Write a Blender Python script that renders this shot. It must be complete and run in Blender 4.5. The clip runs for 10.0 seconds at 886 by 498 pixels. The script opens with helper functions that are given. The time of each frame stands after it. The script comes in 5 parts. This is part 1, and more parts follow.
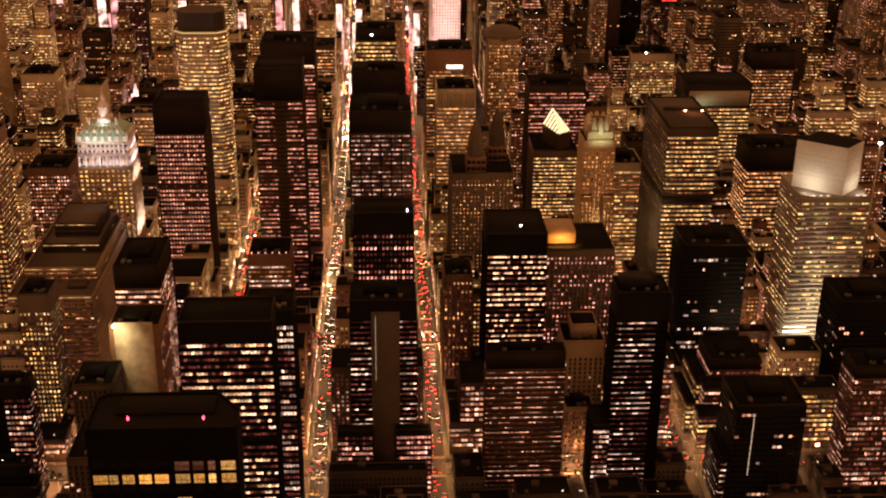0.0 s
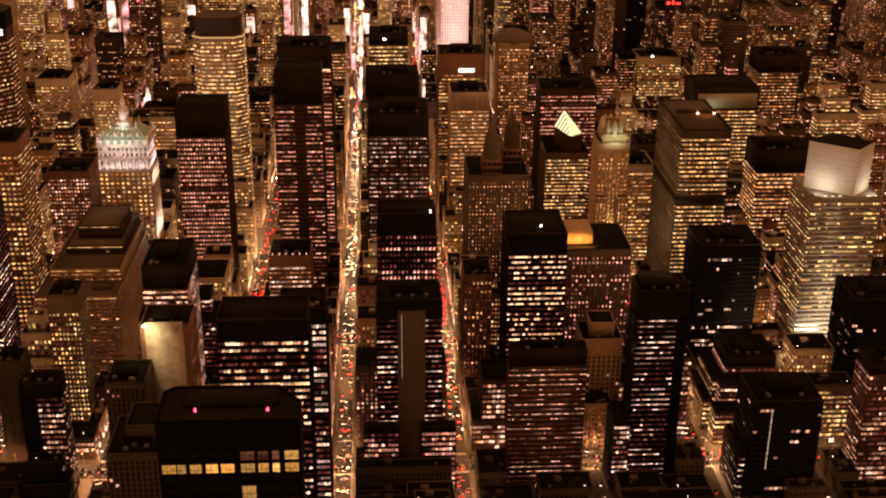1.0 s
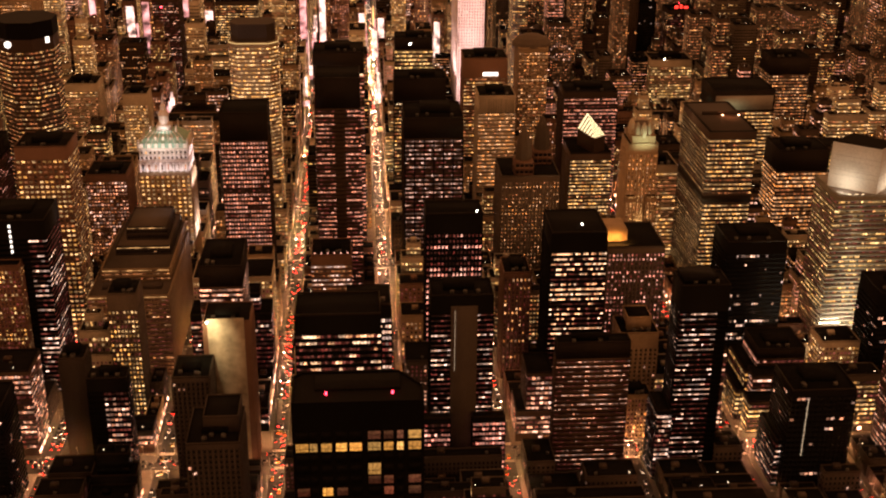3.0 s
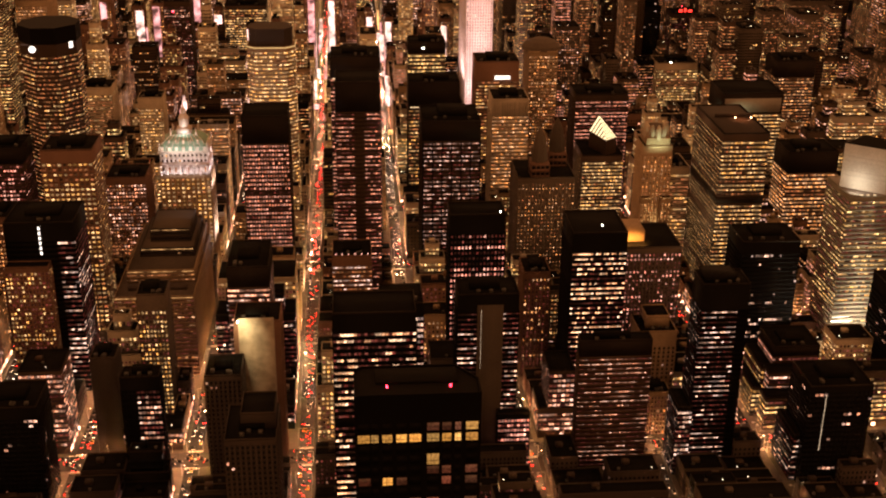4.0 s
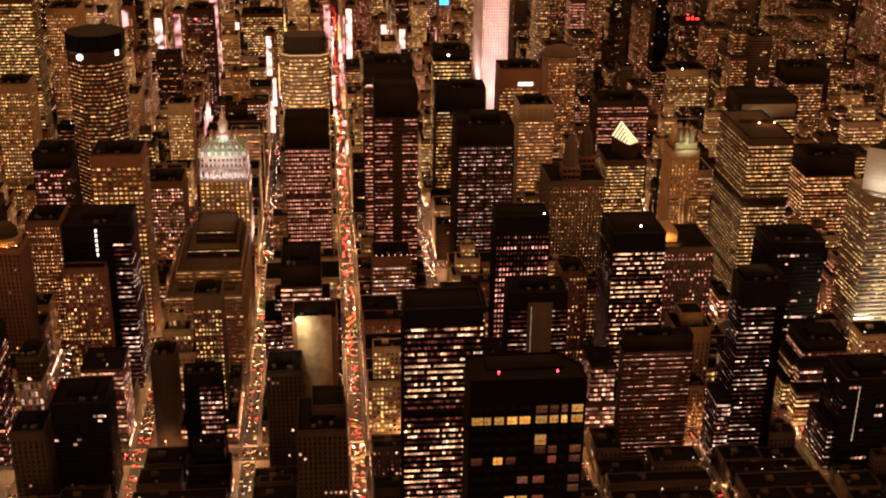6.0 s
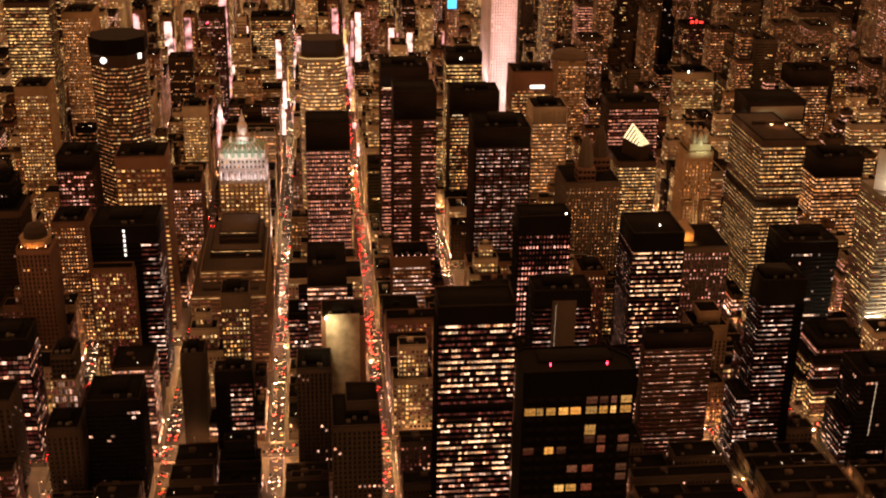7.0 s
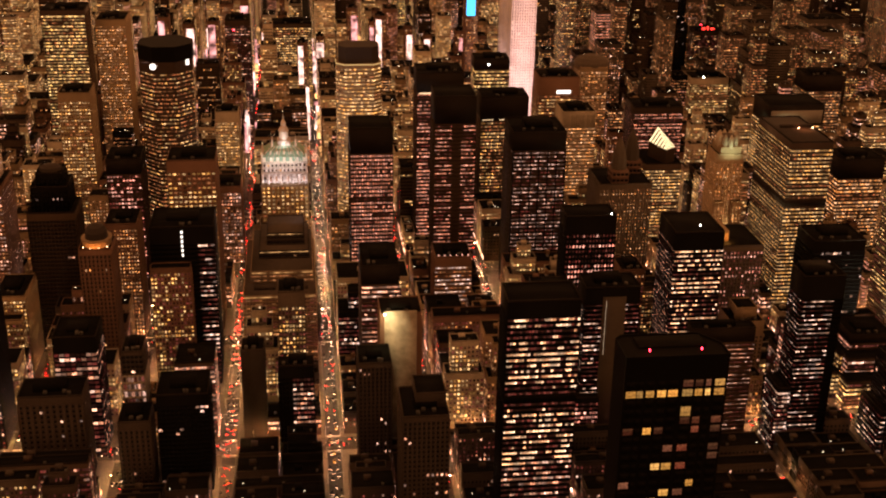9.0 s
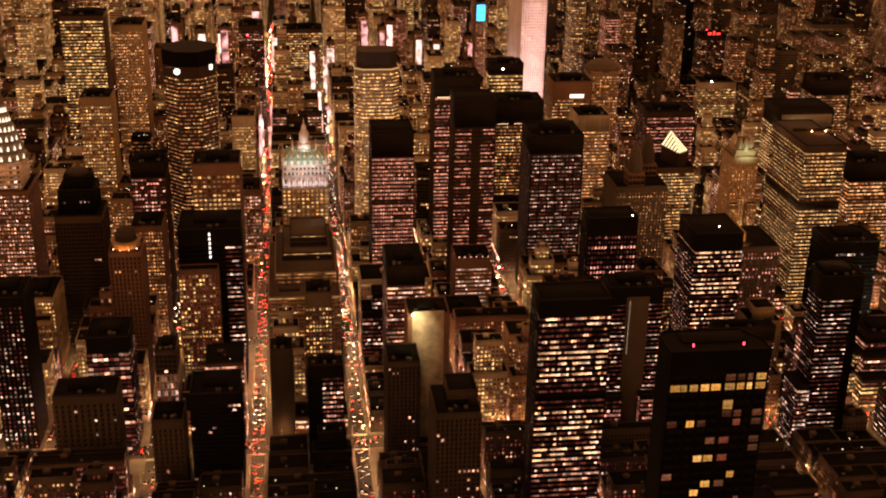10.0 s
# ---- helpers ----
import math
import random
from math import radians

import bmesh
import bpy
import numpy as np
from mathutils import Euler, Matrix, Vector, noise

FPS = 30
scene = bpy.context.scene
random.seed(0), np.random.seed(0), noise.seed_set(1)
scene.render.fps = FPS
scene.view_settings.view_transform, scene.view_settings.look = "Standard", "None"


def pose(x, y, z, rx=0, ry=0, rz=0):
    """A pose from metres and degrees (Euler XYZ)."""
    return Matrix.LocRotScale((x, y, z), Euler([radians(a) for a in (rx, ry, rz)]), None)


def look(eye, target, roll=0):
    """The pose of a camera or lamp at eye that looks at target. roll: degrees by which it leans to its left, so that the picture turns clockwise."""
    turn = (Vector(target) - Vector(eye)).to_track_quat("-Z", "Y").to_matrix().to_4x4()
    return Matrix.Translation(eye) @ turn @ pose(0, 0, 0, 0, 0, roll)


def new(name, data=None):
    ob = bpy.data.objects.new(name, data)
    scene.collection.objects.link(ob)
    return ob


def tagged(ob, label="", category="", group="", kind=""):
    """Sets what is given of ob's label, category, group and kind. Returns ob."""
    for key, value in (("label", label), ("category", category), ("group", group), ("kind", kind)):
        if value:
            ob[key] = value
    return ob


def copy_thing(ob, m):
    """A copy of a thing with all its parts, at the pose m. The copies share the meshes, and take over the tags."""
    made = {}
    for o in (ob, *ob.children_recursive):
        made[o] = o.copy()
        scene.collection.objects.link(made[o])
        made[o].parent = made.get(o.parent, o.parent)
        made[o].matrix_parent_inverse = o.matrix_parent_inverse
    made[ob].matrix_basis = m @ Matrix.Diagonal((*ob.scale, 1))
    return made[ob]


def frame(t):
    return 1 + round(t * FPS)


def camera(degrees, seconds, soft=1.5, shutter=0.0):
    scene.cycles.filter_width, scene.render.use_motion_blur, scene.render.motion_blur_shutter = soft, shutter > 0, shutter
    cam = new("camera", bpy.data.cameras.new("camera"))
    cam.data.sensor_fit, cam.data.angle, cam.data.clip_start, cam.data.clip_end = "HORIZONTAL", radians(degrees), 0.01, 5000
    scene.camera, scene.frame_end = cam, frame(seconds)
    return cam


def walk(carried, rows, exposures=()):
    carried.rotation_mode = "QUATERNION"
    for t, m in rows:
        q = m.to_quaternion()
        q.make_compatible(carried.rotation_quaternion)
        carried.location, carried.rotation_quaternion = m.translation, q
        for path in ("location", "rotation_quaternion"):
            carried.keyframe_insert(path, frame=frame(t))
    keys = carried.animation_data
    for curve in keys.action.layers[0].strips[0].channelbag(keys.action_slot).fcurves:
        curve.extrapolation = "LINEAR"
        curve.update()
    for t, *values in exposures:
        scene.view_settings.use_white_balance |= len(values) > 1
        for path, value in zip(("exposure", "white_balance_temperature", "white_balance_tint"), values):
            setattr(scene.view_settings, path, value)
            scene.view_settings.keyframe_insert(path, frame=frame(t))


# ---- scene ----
cam = camera(40, 10.0, soft=2.1)
PATH = [
    (0, (287.68, -244.30, 461.54), (292.480, -152.581, 421.986), 0.60),
    (0.5, (278.12, -251.14, 464.31), (283.132, -159.398, 424.830), 0.60),
    (1, (267.35, -258.78, 466.28), (272.692, -167.000, 426.940), 0.55),
    (1.5, (256.21, -266.41, 469.07), (261.897, -174.644, 429.738), 0.53),
    (2, (244.74, -273.61, 471.92), (250.796, -181.879, 432.570), 0.53),
    (2.5, (233.06, -280.90, 474.57), (239.451, -189.172, 435.266), 0.55),
    (4, (196.42, -302.60, 482.17), (203.894, -210.829, 443.143), 0.58),
    (4.5, (183.82, -309.89, 484.79), (191.691, -218.105, 445.878), 0.64),
    (5, (170.86, -317.15, 487.18), (179.147, -225.360, 448.380), 0.68),
    (5.5, (157.47, -324.18, 489.33), (166.187, -232.378, 450.638), 0.74),
    (7, (116.69, -345.10, 495.20), (126.691, -253.291, 456.845), 0.93),
    (7.5, (102.98, -351.94, 496.93), (113.321, -260.119, 458.706), 0.94),
    (8, (88.90, -358.64, 498.75), (99.609, -266.815, 460.633), 0.98),
    (8.5, (74.79, -365.19, 500.48), (85.851, -273.356, 462.478), 1.02),
    (9, (60.49, -371.33, 501.71), (71.935, -279.480, 463.857), 1.06),
    (9.5, (46.31, -377.66, 503.19), (58.122, -285.784, 465.521), 1.10),
    (10, (33.19, -384.25, 504.82), (45.241, -292.325, 467.353), 1.11),
]
walk(cam, [(t, look(e, g, r)) for t, e, g, r in PATH], exposures=((0, 0.95), (5, 0.9), (10, 0.86)))

# ---- world and large lights ----
world = bpy.data.worlds.new("night_sky")
scene.world = world
world.use_nodes = True
wn = world.node_tree.nodes
wn["Background"].inputs["Color"].default_value = (1.0, 0.41, 0.155, 1)
wn["Background"].inputs["Strength"].default_value = 0.46

GLOW = 0.93         # one factor on all lit windows
ROAD = 7.2         # one factor on the street lamps

STREET = 80.0       # spacing of the cross streets; street k lies at x = (k - 45) * STREET, a few a little aside
ASIDE = {48: 2.0, 49: 2.0, 50: 12.0, 51: 10.0}
HALF = 9.0          # half width of a street, house front to house front
AVENUES = [45, 274, 454, 642, 795, 950, 1110, 1420, 1694, 1968, 2240, 2520]
AVHALF = 14.0


def sx(k):
    return (k - 45) * STREET + ASIDE.get(k, 0.0)


# ---- materials ----
def nodes_of(name):
    m = bpy.data.materials.new(name)
    m.use_nodes = True
    return m, m.node_tree.nodes, m.node_tree.links


def surface(name, colour, rough=0.8, metal=0.0, vary=0.35, scale=0.15, bump=0.25, tint=0.25, gloss=0.3):
    """A wall, roof or ground: grain and stains at two scales, and a tone of its own for each object."""
    m, n, l = nodes_of(name)
    p = n["Principled BSDF"]
    p.inputs["Roughness"].default_value = rough
    p.inputs["Metallic"].default_value = metal
    p.inputs["Specular IOR Level"].default_value = gloss
    co = n.new("ShaderNodeTexCoord")
    big, fine = n.new("ShaderNodeTexNoise"), n.new("ShaderNodeTexNoise")
    big.inputs["Scale"].default_value, fine.inputs["Scale"].default_value = scale * 0.25, scale * 8
    big.inputs["Detail"].default_value = 5
    for t in (big, fine):
        l.new(co.outputs["Object"], t.inputs["Vector"])
    add = n.new("ShaderNodeMath")
    add.operation = "ADD"
    l.new(big.outputs["Fac"], add.inputs[0])
    l.new(fine.outputs["Fac"], add.inputs[1])
    info = n.new("ShaderNodeObjectInfo")
    own = n.new("ShaderNodeMapRange")
    own.inputs["To Min"].default_value, own.inputs["To Max"].default_value = 1 - tint, 1 + tint
    l.new(info.outputs["Random"], own.inputs["Value"])
    span = n.new("ShaderNodeMapRange")
    span.inputs["From Min"].default_value, span.inputs["From Max"].default_value = 0.6, 1.4
    span.inputs["To Min"].default_value, span.inputs["To Max"].default_value = 1 - vary, 1 + vary
    l.new(add.outputs[0], span.inputs["Value"])
    both = n.new("ShaderNodeMath")
    both.operation = "MULTIPLY"
    l.new(own.outputs[0], both.inputs[0])
    l.new(span.outputs[0], both.inputs[1])
    mul = n.new("ShaderNodeVectorMath")
    mul.operation = "SCALE"
    mul.inputs[0].default_value = colour
    l.new(both.outputs[0], mul.inputs["Scale"])
    l.new(mul.outputs[0], p.inputs["Base Color"])
    b = n.new("ShaderNodeBump")
    b.inputs["Strength"].default_value, b.inputs["Distance"].default_value = bump, 0.1
    l.new(fine.outputs["Fac"], b.inputs["Height"])
    l.new(b.outputs[0], p.inputs["Normal"])
    return m


def lit_glass(name, colours, low, high, gamma=2.0, single=False, rough=1.0):
    """A lit window: each pane has its own lamp colour and brightness, uneven inside as a room is."""
    m, n, l = nodes_of(name)
    p = n["Principled BSDF"]
    p.inputs["Base Color"].default_value = (0.02, 0.02, 0.02, 1)
    p.inputs["Roughness"].default_value = 0.15
    own = n.new("ShaderNodeObjectInfo").outputs["Random"] if single else n.new("ShaderNodeNewGeometry").outputs["Random Per Island"]
    ramp = n.new("ShaderNodeValToRGB")
    e = ramp.color_ramp.elements
    while len(e) < len(colours):
        e.new(0.5)
    for i, c in enumerate(colours):
        e[i].position = i / max(1, len(colours) - 1)
        e[i].color = (c[0], c[1] * 0.67, c[2] * 0.86, 1)
    l.new(own, ramp.inputs["Fac"])
    white = n.new("ShaderNodeTexWhiteNoise")
    white.noise_dimensions = "1D"
    l.new(own, white.inputs["W"])
    power = n.new("ShaderNodeMath")
    power.operation = "POWER"
    power.inputs[1].default_value = gamma
    l.new(white.outputs["Value"], power.inputs[0])
    span = n.new("ShaderNodeMapRange")
    span.inputs["To Min"].default_value, span.inputs["To Max"].default_value = low * GLOW, high * GLOW
    l.new(power.outputs[0], span.inputs["Value"])
    co, room = n.new("ShaderNodeTexCoord"), n.new("ShaderNodeTexNoise")
    room.inputs["Scale"].default_value = 1.2
    room.inputs["Detail"].default_value = 1
    l.new(co.outputs["Object"], room.inputs["Vector"])
    part_of = n.new("ShaderNodeMapRange")
    part_of.inputs["From Min"].default_value, part_of.inputs["From Max"].default_value = 0.36, 0.66
    part_of.inputs["To Min"].default_value, part_of.inputs["To Max"].default_value = 1 - 0.8 * rough, 1 + 0.85 * rough
    l.new(room.outputs["Fac"], part_of.inputs["Value"])
    mul = n.new("ShaderNodeMath")
    mul.operation = "MULTIPLY"
    l.new(span.outputs[0], mul.inputs[0])
    l.new(part_of.outputs[0], mul.inputs[1])
    l.new(ramp.outputs["Color"], p.inputs["Emission Color"])
    l.new(mul.outputs[0], p.inputs["Emission Strength"])
    m.cycles.emission_sampling = "NONE"
    return m


def glow(name, colour, strength, sampled=False):
    m, n, l = nodes_of(name)
    p = n["Principled BSDF"]
    p.inputs["Base Color"].default_value = (0.03, 0.03, 0.03, 1)
    p.inputs["Emission Color"].default_value = (*colour, 1)
    p.inputs["Emission Strength"].default_value = strength
    m.cycles.emission_sampling = "AUTO" if sampled else "NONE"
    return m


STONE = surface("limestone", (0.34, 0.29, 0.22))
BRICK = surface("brown_brick", (0.12, 0.066, 0.045))
TAN = surface("tan_brick", (0.25, 0.18, 0.11))
CONCRETE = surface("concrete", (0.28, 0.25, 0.21))
# strong mottling imitates the lamp's streaky light on the blank wall
MOTTLED = surface("mottled_concrete", (0.26, 0.23, 0.18), vary=0.75, scale=0.5)
# darker than white_aluminium, for the walls below the crown
ALUMINIUM = surface("dull_aluminium", (0.16, 0.15, 0.12), 0.5, 0.2)
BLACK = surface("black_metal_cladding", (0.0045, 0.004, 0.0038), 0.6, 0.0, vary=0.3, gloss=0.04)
# black cladding lifted to brown for distance: the haze is in its colour
HAZED = surface("hazed_black_cladding", (0.036, 0.023, 0.015), 0.6, 0.0, gloss=0.1)
BRONZE = surface("bronze_cladding", (0.045, 0.026, 0.016), 0.5, 0.2)
GREY = surface("grey_metal_cladding", (0.16, 0.15, 0.14), 0.45, 0.3)
WHITE = surface("white_aluminium", (0.4, 0.39, 0.35), 0.5)
PALE = surface("pale_terracotta", (0.62, 0.56, 0.52))
COPPER = surface("green_copper", (0.24, 0.40, 0.33), 0.6)
# blacker than tar: roofs lie above the street light, put into the colour
ROOF = surface("unlit_tarred_roof", (0.006, 0.0055, 0.005), 0.95, gloss=0.05)
DARKSTONE = surface("dark_stone", (0.062, 0.047, 0.035))
# brick darkened for poorly lit walls: the shade is put into its colour
DARKENED = surface("darkened_brick", (0.03, 0.021, 0.016))
LOUVRE = surface("dark_louvres", (0.014, 0.01, 0.008), 0.7, gloss=0.1)
KIT = surface("painted_steel", (0.05, 0.046, 0.042), 0.6)
METAL = surface("galvanised_metal", (0.3, 0.3, 0.3), 0.5, 0.6)
WOOD = surface("weathered_wood", (0.16, 0.1, 0.06))
ASPHALT = surface("asphalt", (0.036, 0.033, 0.03), 0.85, vary=0.6, scale=0.25)
PAVING = surface("pavement_concrete", (0.085, 0.077, 0.066), 0.9, scale=0.5)
PAINT = surface("road_paint", (0.6, 0.58, 0.52), 0.8)
GLASS = surface("dark_glass", (0.012, 0.013, 0.015), 0.08, 0.0, vary=0.2, bump=0.02)
CAR = surface("car_paint", (0.09, 0.085, 0.08), 0.3, 0.3, tint=0.9)

GOLD = lit_glass("gold_window", [(1, 0.6, 0.1), (1, 0.7, 0.16), (1, 0.82, 0.28), (0.95, 0.8, 0.24)], 0.14, 1.35, 2.3)
WARM = lit_glass("warm_window", [(1, 0.5, 0.19), (1, 0.6, 0.27), (1, 0.72, 0.36), (1, 0.84, 0.5)], 0.13, 1.6, 2.4)
PINK = lit_glass("rosy_window", [(1, 0.4, 0.2), (1, 0.5, 0.27), (1, 0.6, 0.34), (1, 0.7, 0.4)], 0.2, 1.4, 2.0)
COOL = lit_glass("white_window", [(1, 0.72, 0.34), (1, 0.84, 0.46), (1, 0.96, 0.62), (1, 0.7, 0.3)], 0.12, 1.6, 2.6)
LIME = lit_glass("yellow_window", [(0.95, 0.65, 0.12), (0.9, 0.75, 0.2), (0.8, 0.72, 0.22), (1, 0.6, 0.15)], 0.15, 1.6, 2.6)
AMBER = lit_glass("amber_window", [(1, 0.46, 0.08), (1, 0.56, 0.13), (1, 0.68, 0.22), (1, 0.74, 0.3)], 0.13, 1.3, 2.3)
FLAT = lit_glass("flat_window", [(1, 0.55, 0.16), (1, 0.62, 0.2), (1, 0.68, 0.27), (1, 0.5, 0.14)], 0.35, 0.9, 1.0)
EVEN = lit_glass("even_window", [(1, 0.42, 0.16), (1, 0.5, 0.22), (1, 0.56, 0.28), (1, 0.62, 0.34)], 0.22, 1.0, 2.0)
DUSK = lit_glass("dim_window", [(1, 0.62, 0.3), (1, 0.76, 0.42), (1, 0.86, 0.54), (1, 0.56, 0.24)], 0.04, 0.85, 2.6)
SHOP = lit_glass("shop_window", [(1, 0.5, 0.15), (1, 0.65, 0.3), (1, 0.8, 0.5), (1, 0.4, 0.12)], 0.6, 9.0)
SHOP.cycles.emission_sampling = "FRONT"
SINGLE = {
    "warm": lit_glass("warm_pane", [(1, 0.56, 0.18), (1, 0.68, 0.26), (1, 0.8, 0.34), (1, 0.92, 0.46)], 0.28, 1.9, 1.9, single=True),
    "cool": lit_glass("white_pane", [(1, 0.72, 0.34), (1, 0.84, 0.46), (1, 0.96, 0.62), (1, 0.7, 0.3)], 0.12, 1.6, 2.6, single=True),
    "pink": lit_glass("rosy_pane", [(1, 0.4, 0.2), (1, 0.5, 0.27), (1, 0.6, 0.34), (1, 0.7, 0.4)], 0.2, 1.4, 2.0, single=True),
    "flat": lit_glass("flat_pane", [(1, 0.6, 0.08), (1, 0.68, 0.11), (1, 0.76, 0.16), (1, 0.54, 0.06)], 0.2, 0.75, 1.2, single=True, rough=0.35),
}
# panes without a lit room still emit faintly, to lift the mid-tones
FAINT = lit_glass("faint_glow_window", [(1, 0.38, 0.1), (1, 0.5, 0.14), (1, 0.6, 0.17), (1, 0.44, 0.1)], 0.012, 0.5, 2.4)
DIMRED = lit_glass("faint_red_window", [(1, 0.2, 0.12), (1, 0.3, 0.17), (1, 0.4, 0.22), (1, 0.24, 0.12)], 0.004, 0.16, 2.8)
RED = glow("red_beacon", (1, 0.03, 0.06), 9)
WHITELAMP = glow("white_lamp", (1, 0.9, 0.75), 16)
ROOFLAMP = glow("roof_lamp_glass", (1, 0.72, 0.45), 3.0)
SIGN = glow("white_sign", (1, 0.86, 0.74), 1.6)


def uneven(m, low, high, scale=0.0):
    """Lets a lamp or a lit sign vary: from one lamp to the next, or in patches over its face."""
    n, l = m.node_tree.nodes, m.node_tree.links
    p = n["Principled BSDF"]
    span = n.new("ShaderNodeMapRange")
    s = p.inputs["Emission Strength"].default_value
    span.inputs["To Min"].default_value, span.inputs["To Max"].default_value = low * s, high * s
    if scale:
        co, t = n.new("ShaderNodeTexCoord"), n.new("ShaderNodeTexNoise")
        t.inputs["Scale"].default_value = scale
        t.inputs["Detail"].default_value = 3
        l.new(co.outputs["Object"], t.inputs["Vector"])
        span.inputs["From Min"].default_value, span.inputs["From Max"].default_value = 0.35, 0.68
        l.new(t.outputs["Fac"], span.inputs["Value"])
    else:
        l.new(n.new("ShaderNodeNewGeometry").outputs["Random Per Island"], span.inputs["Value"])
    l.new(span.outputs[0], p.inputs["Emission Strength"])
    return m


SODIUM = glow("street_lamp_glass", (1, 0.395, 0.16), 900 * ROAD, True)
uneven(SODIUM, 0.3, 1.7)
HEAD = glow("headlight_glass", (1, 0.7, 0.52), 5)
TAIL = glow("tail_light_glass", (1, 0.016, 0.012), 13)
uneven(HEAD, 0.05, 1.9)
uneven(ROOFLAMP, 0.05, 2.0)
uneven(TAIL, 0.05, 1.9)


# ---- mesh helpers ----
def mesh_of(name, verts, quads):
    """A mesh from an array of corners and an array of four-cornered faces."""
    verts, quads = np.asarray(verts, np.float32).reshape(-1, 3), np.asarray(quads, np.int32).reshape(-1, 4)
    me = bpy.data.meshes.new(name)
    me.vertices.add(len(verts))
    me.vertices.foreach_set("co", verts.ravel())
    me.loops.add(quads.size)
    me.loops.foreach_set("vertex_index", quads.ravel())
    me.polygons.add(len(quads))
    me.polygons.foreach_set("loop_start", np.arange(0, quads.size, 4, dtype=np.int32))
    me.polygons.foreach_set("loop_total", np.full(len(quads), 4, np.int32))
    me.update(calc_edges=True)
    return me


def put(name, me, material, parent=None, label="", kind=""):
    me.materials.append(material)
    ob = new(name, me)
    ob.parent = parent
    return tagged(ob, label, kind=kind)


def part(name, bm, material, parent, label="", kind=""):
    me = bpy.data.meshes.new(name)
    bm.to_mesh(me)
    bm.free()
    return put(name, me, material, parent, label, kind)


BOX_Q = np.array([(0, 1, 3, 2), (4, 6, 7, 5), (0, 4, 5, 1), (2, 3, 7, 6), (0, 2, 6, 4), (1, 5, 7, 3)])


def boxes(rows):
    """Corners and faces of many boxes, each (x0, x1, y0, y1, z0, z1)."""
    r = np.asarray(rows, np.float64).reshape(-1, 6)
    v = np.stack([np.stack([r[:, a], r[:, 2 + b], r[:, 4 + c]], 1) for a in (0, 1) for b in (0, 1) for c in (0, 1)], 1)
    q = BOX_Q[None] + 8 * np.arange(len(r))[:, None, None]
    return v.reshape(-1, 3), q.reshape(-1, 4)


def box_part(name, rows, material, parent=None, label="", kind=""):
    return put(name, mesh_of(name, *boxes(rows)), material, parent, label, kind)


def ring_part(name, radii_heights, sides, material, parent, at=(0, 0), squash=1.0, turn=0.0, cap=True):
    """A turned form: (radius, height) from bottom to top."""
    bm = bmesh.new()
    rings = []
    for r, z in radii_heights:
        rings.append([bm.verts.new((at[0] + r * math.cos(turn + 2 * math.pi * i / sides), at[1] + squash * r * math.sin(turn + 2 * math.pi * i / sides), z)) for i in range(sides)])
    for a, b in zip(rings, rings[1:]):
        for i in range(sides):
            bm.faces.new((a[i], a[(i + 1) % sides], b[(i + 1) % sides], b[i]))
    if cap:
        bm.faces.new(rings[-1])
    return part(name, bm, material, parent)


def prism(name, outline, z0, z1, material, parent, label="", slope=None):
    """An upright prism over an outline of (x, y); slope gives the top's height at each corner."""
    bm = bmesh.new()
    low = [bm.verts.new((x, y, z0)) for x, y in outline]
    top = [bm.verts.new((x, y, z1 if slope is None else slope[i])) for i, (x, y) in enumerate(outline)]
    n = len(outline)
    for i in range(n):
        bm.faces.new((low[i], low[(i + 1) % n], top[(i + 1) % n], top[i]))
    bm.faces.new(top)
    return part(name, bm, material, parent, label)


rng = np.random.default_rng(7)


def lit_mask(nf, nb, p, run):
    """Which windows are lit: floors differ, and neighbours along a floor are lit together."""
    floor = np.clip(rng.normal(p, 0.16, (nf, 1)), 0.0, 0.98)
    state = rng.random(nf)
    floor[state < 0.1] *= 0.2
    floor[state > 0.93] = np.minimum(1.0, floor[state > 0.93] * 1.5)
    cells = int(nb / max(1.0, run)) + 3
    coarse = rng.random((nf, cells))
    at = (np.arange(nb)[None] + rng.random((nf, 1)) * run) / run
    value = np.take_along_axis(coarse, at.astype(int).clip(0, cells - 1), 1)
    # one tenant takes a third of the front on a few floors
    tenant = np.repeat(rng.random((nf, 4)), 3, 0)[:nf]
    tenant = tenant[:, np.minimum(3, np.arange(nb) * 4 // max(1, nb))]
    return (0.5 * value + 0.2 * tenant + 0.3 * rng.random((nf, nb)) - 0.5) * 1.25 + 0.5 < floor * 0.94, at.astype(int)


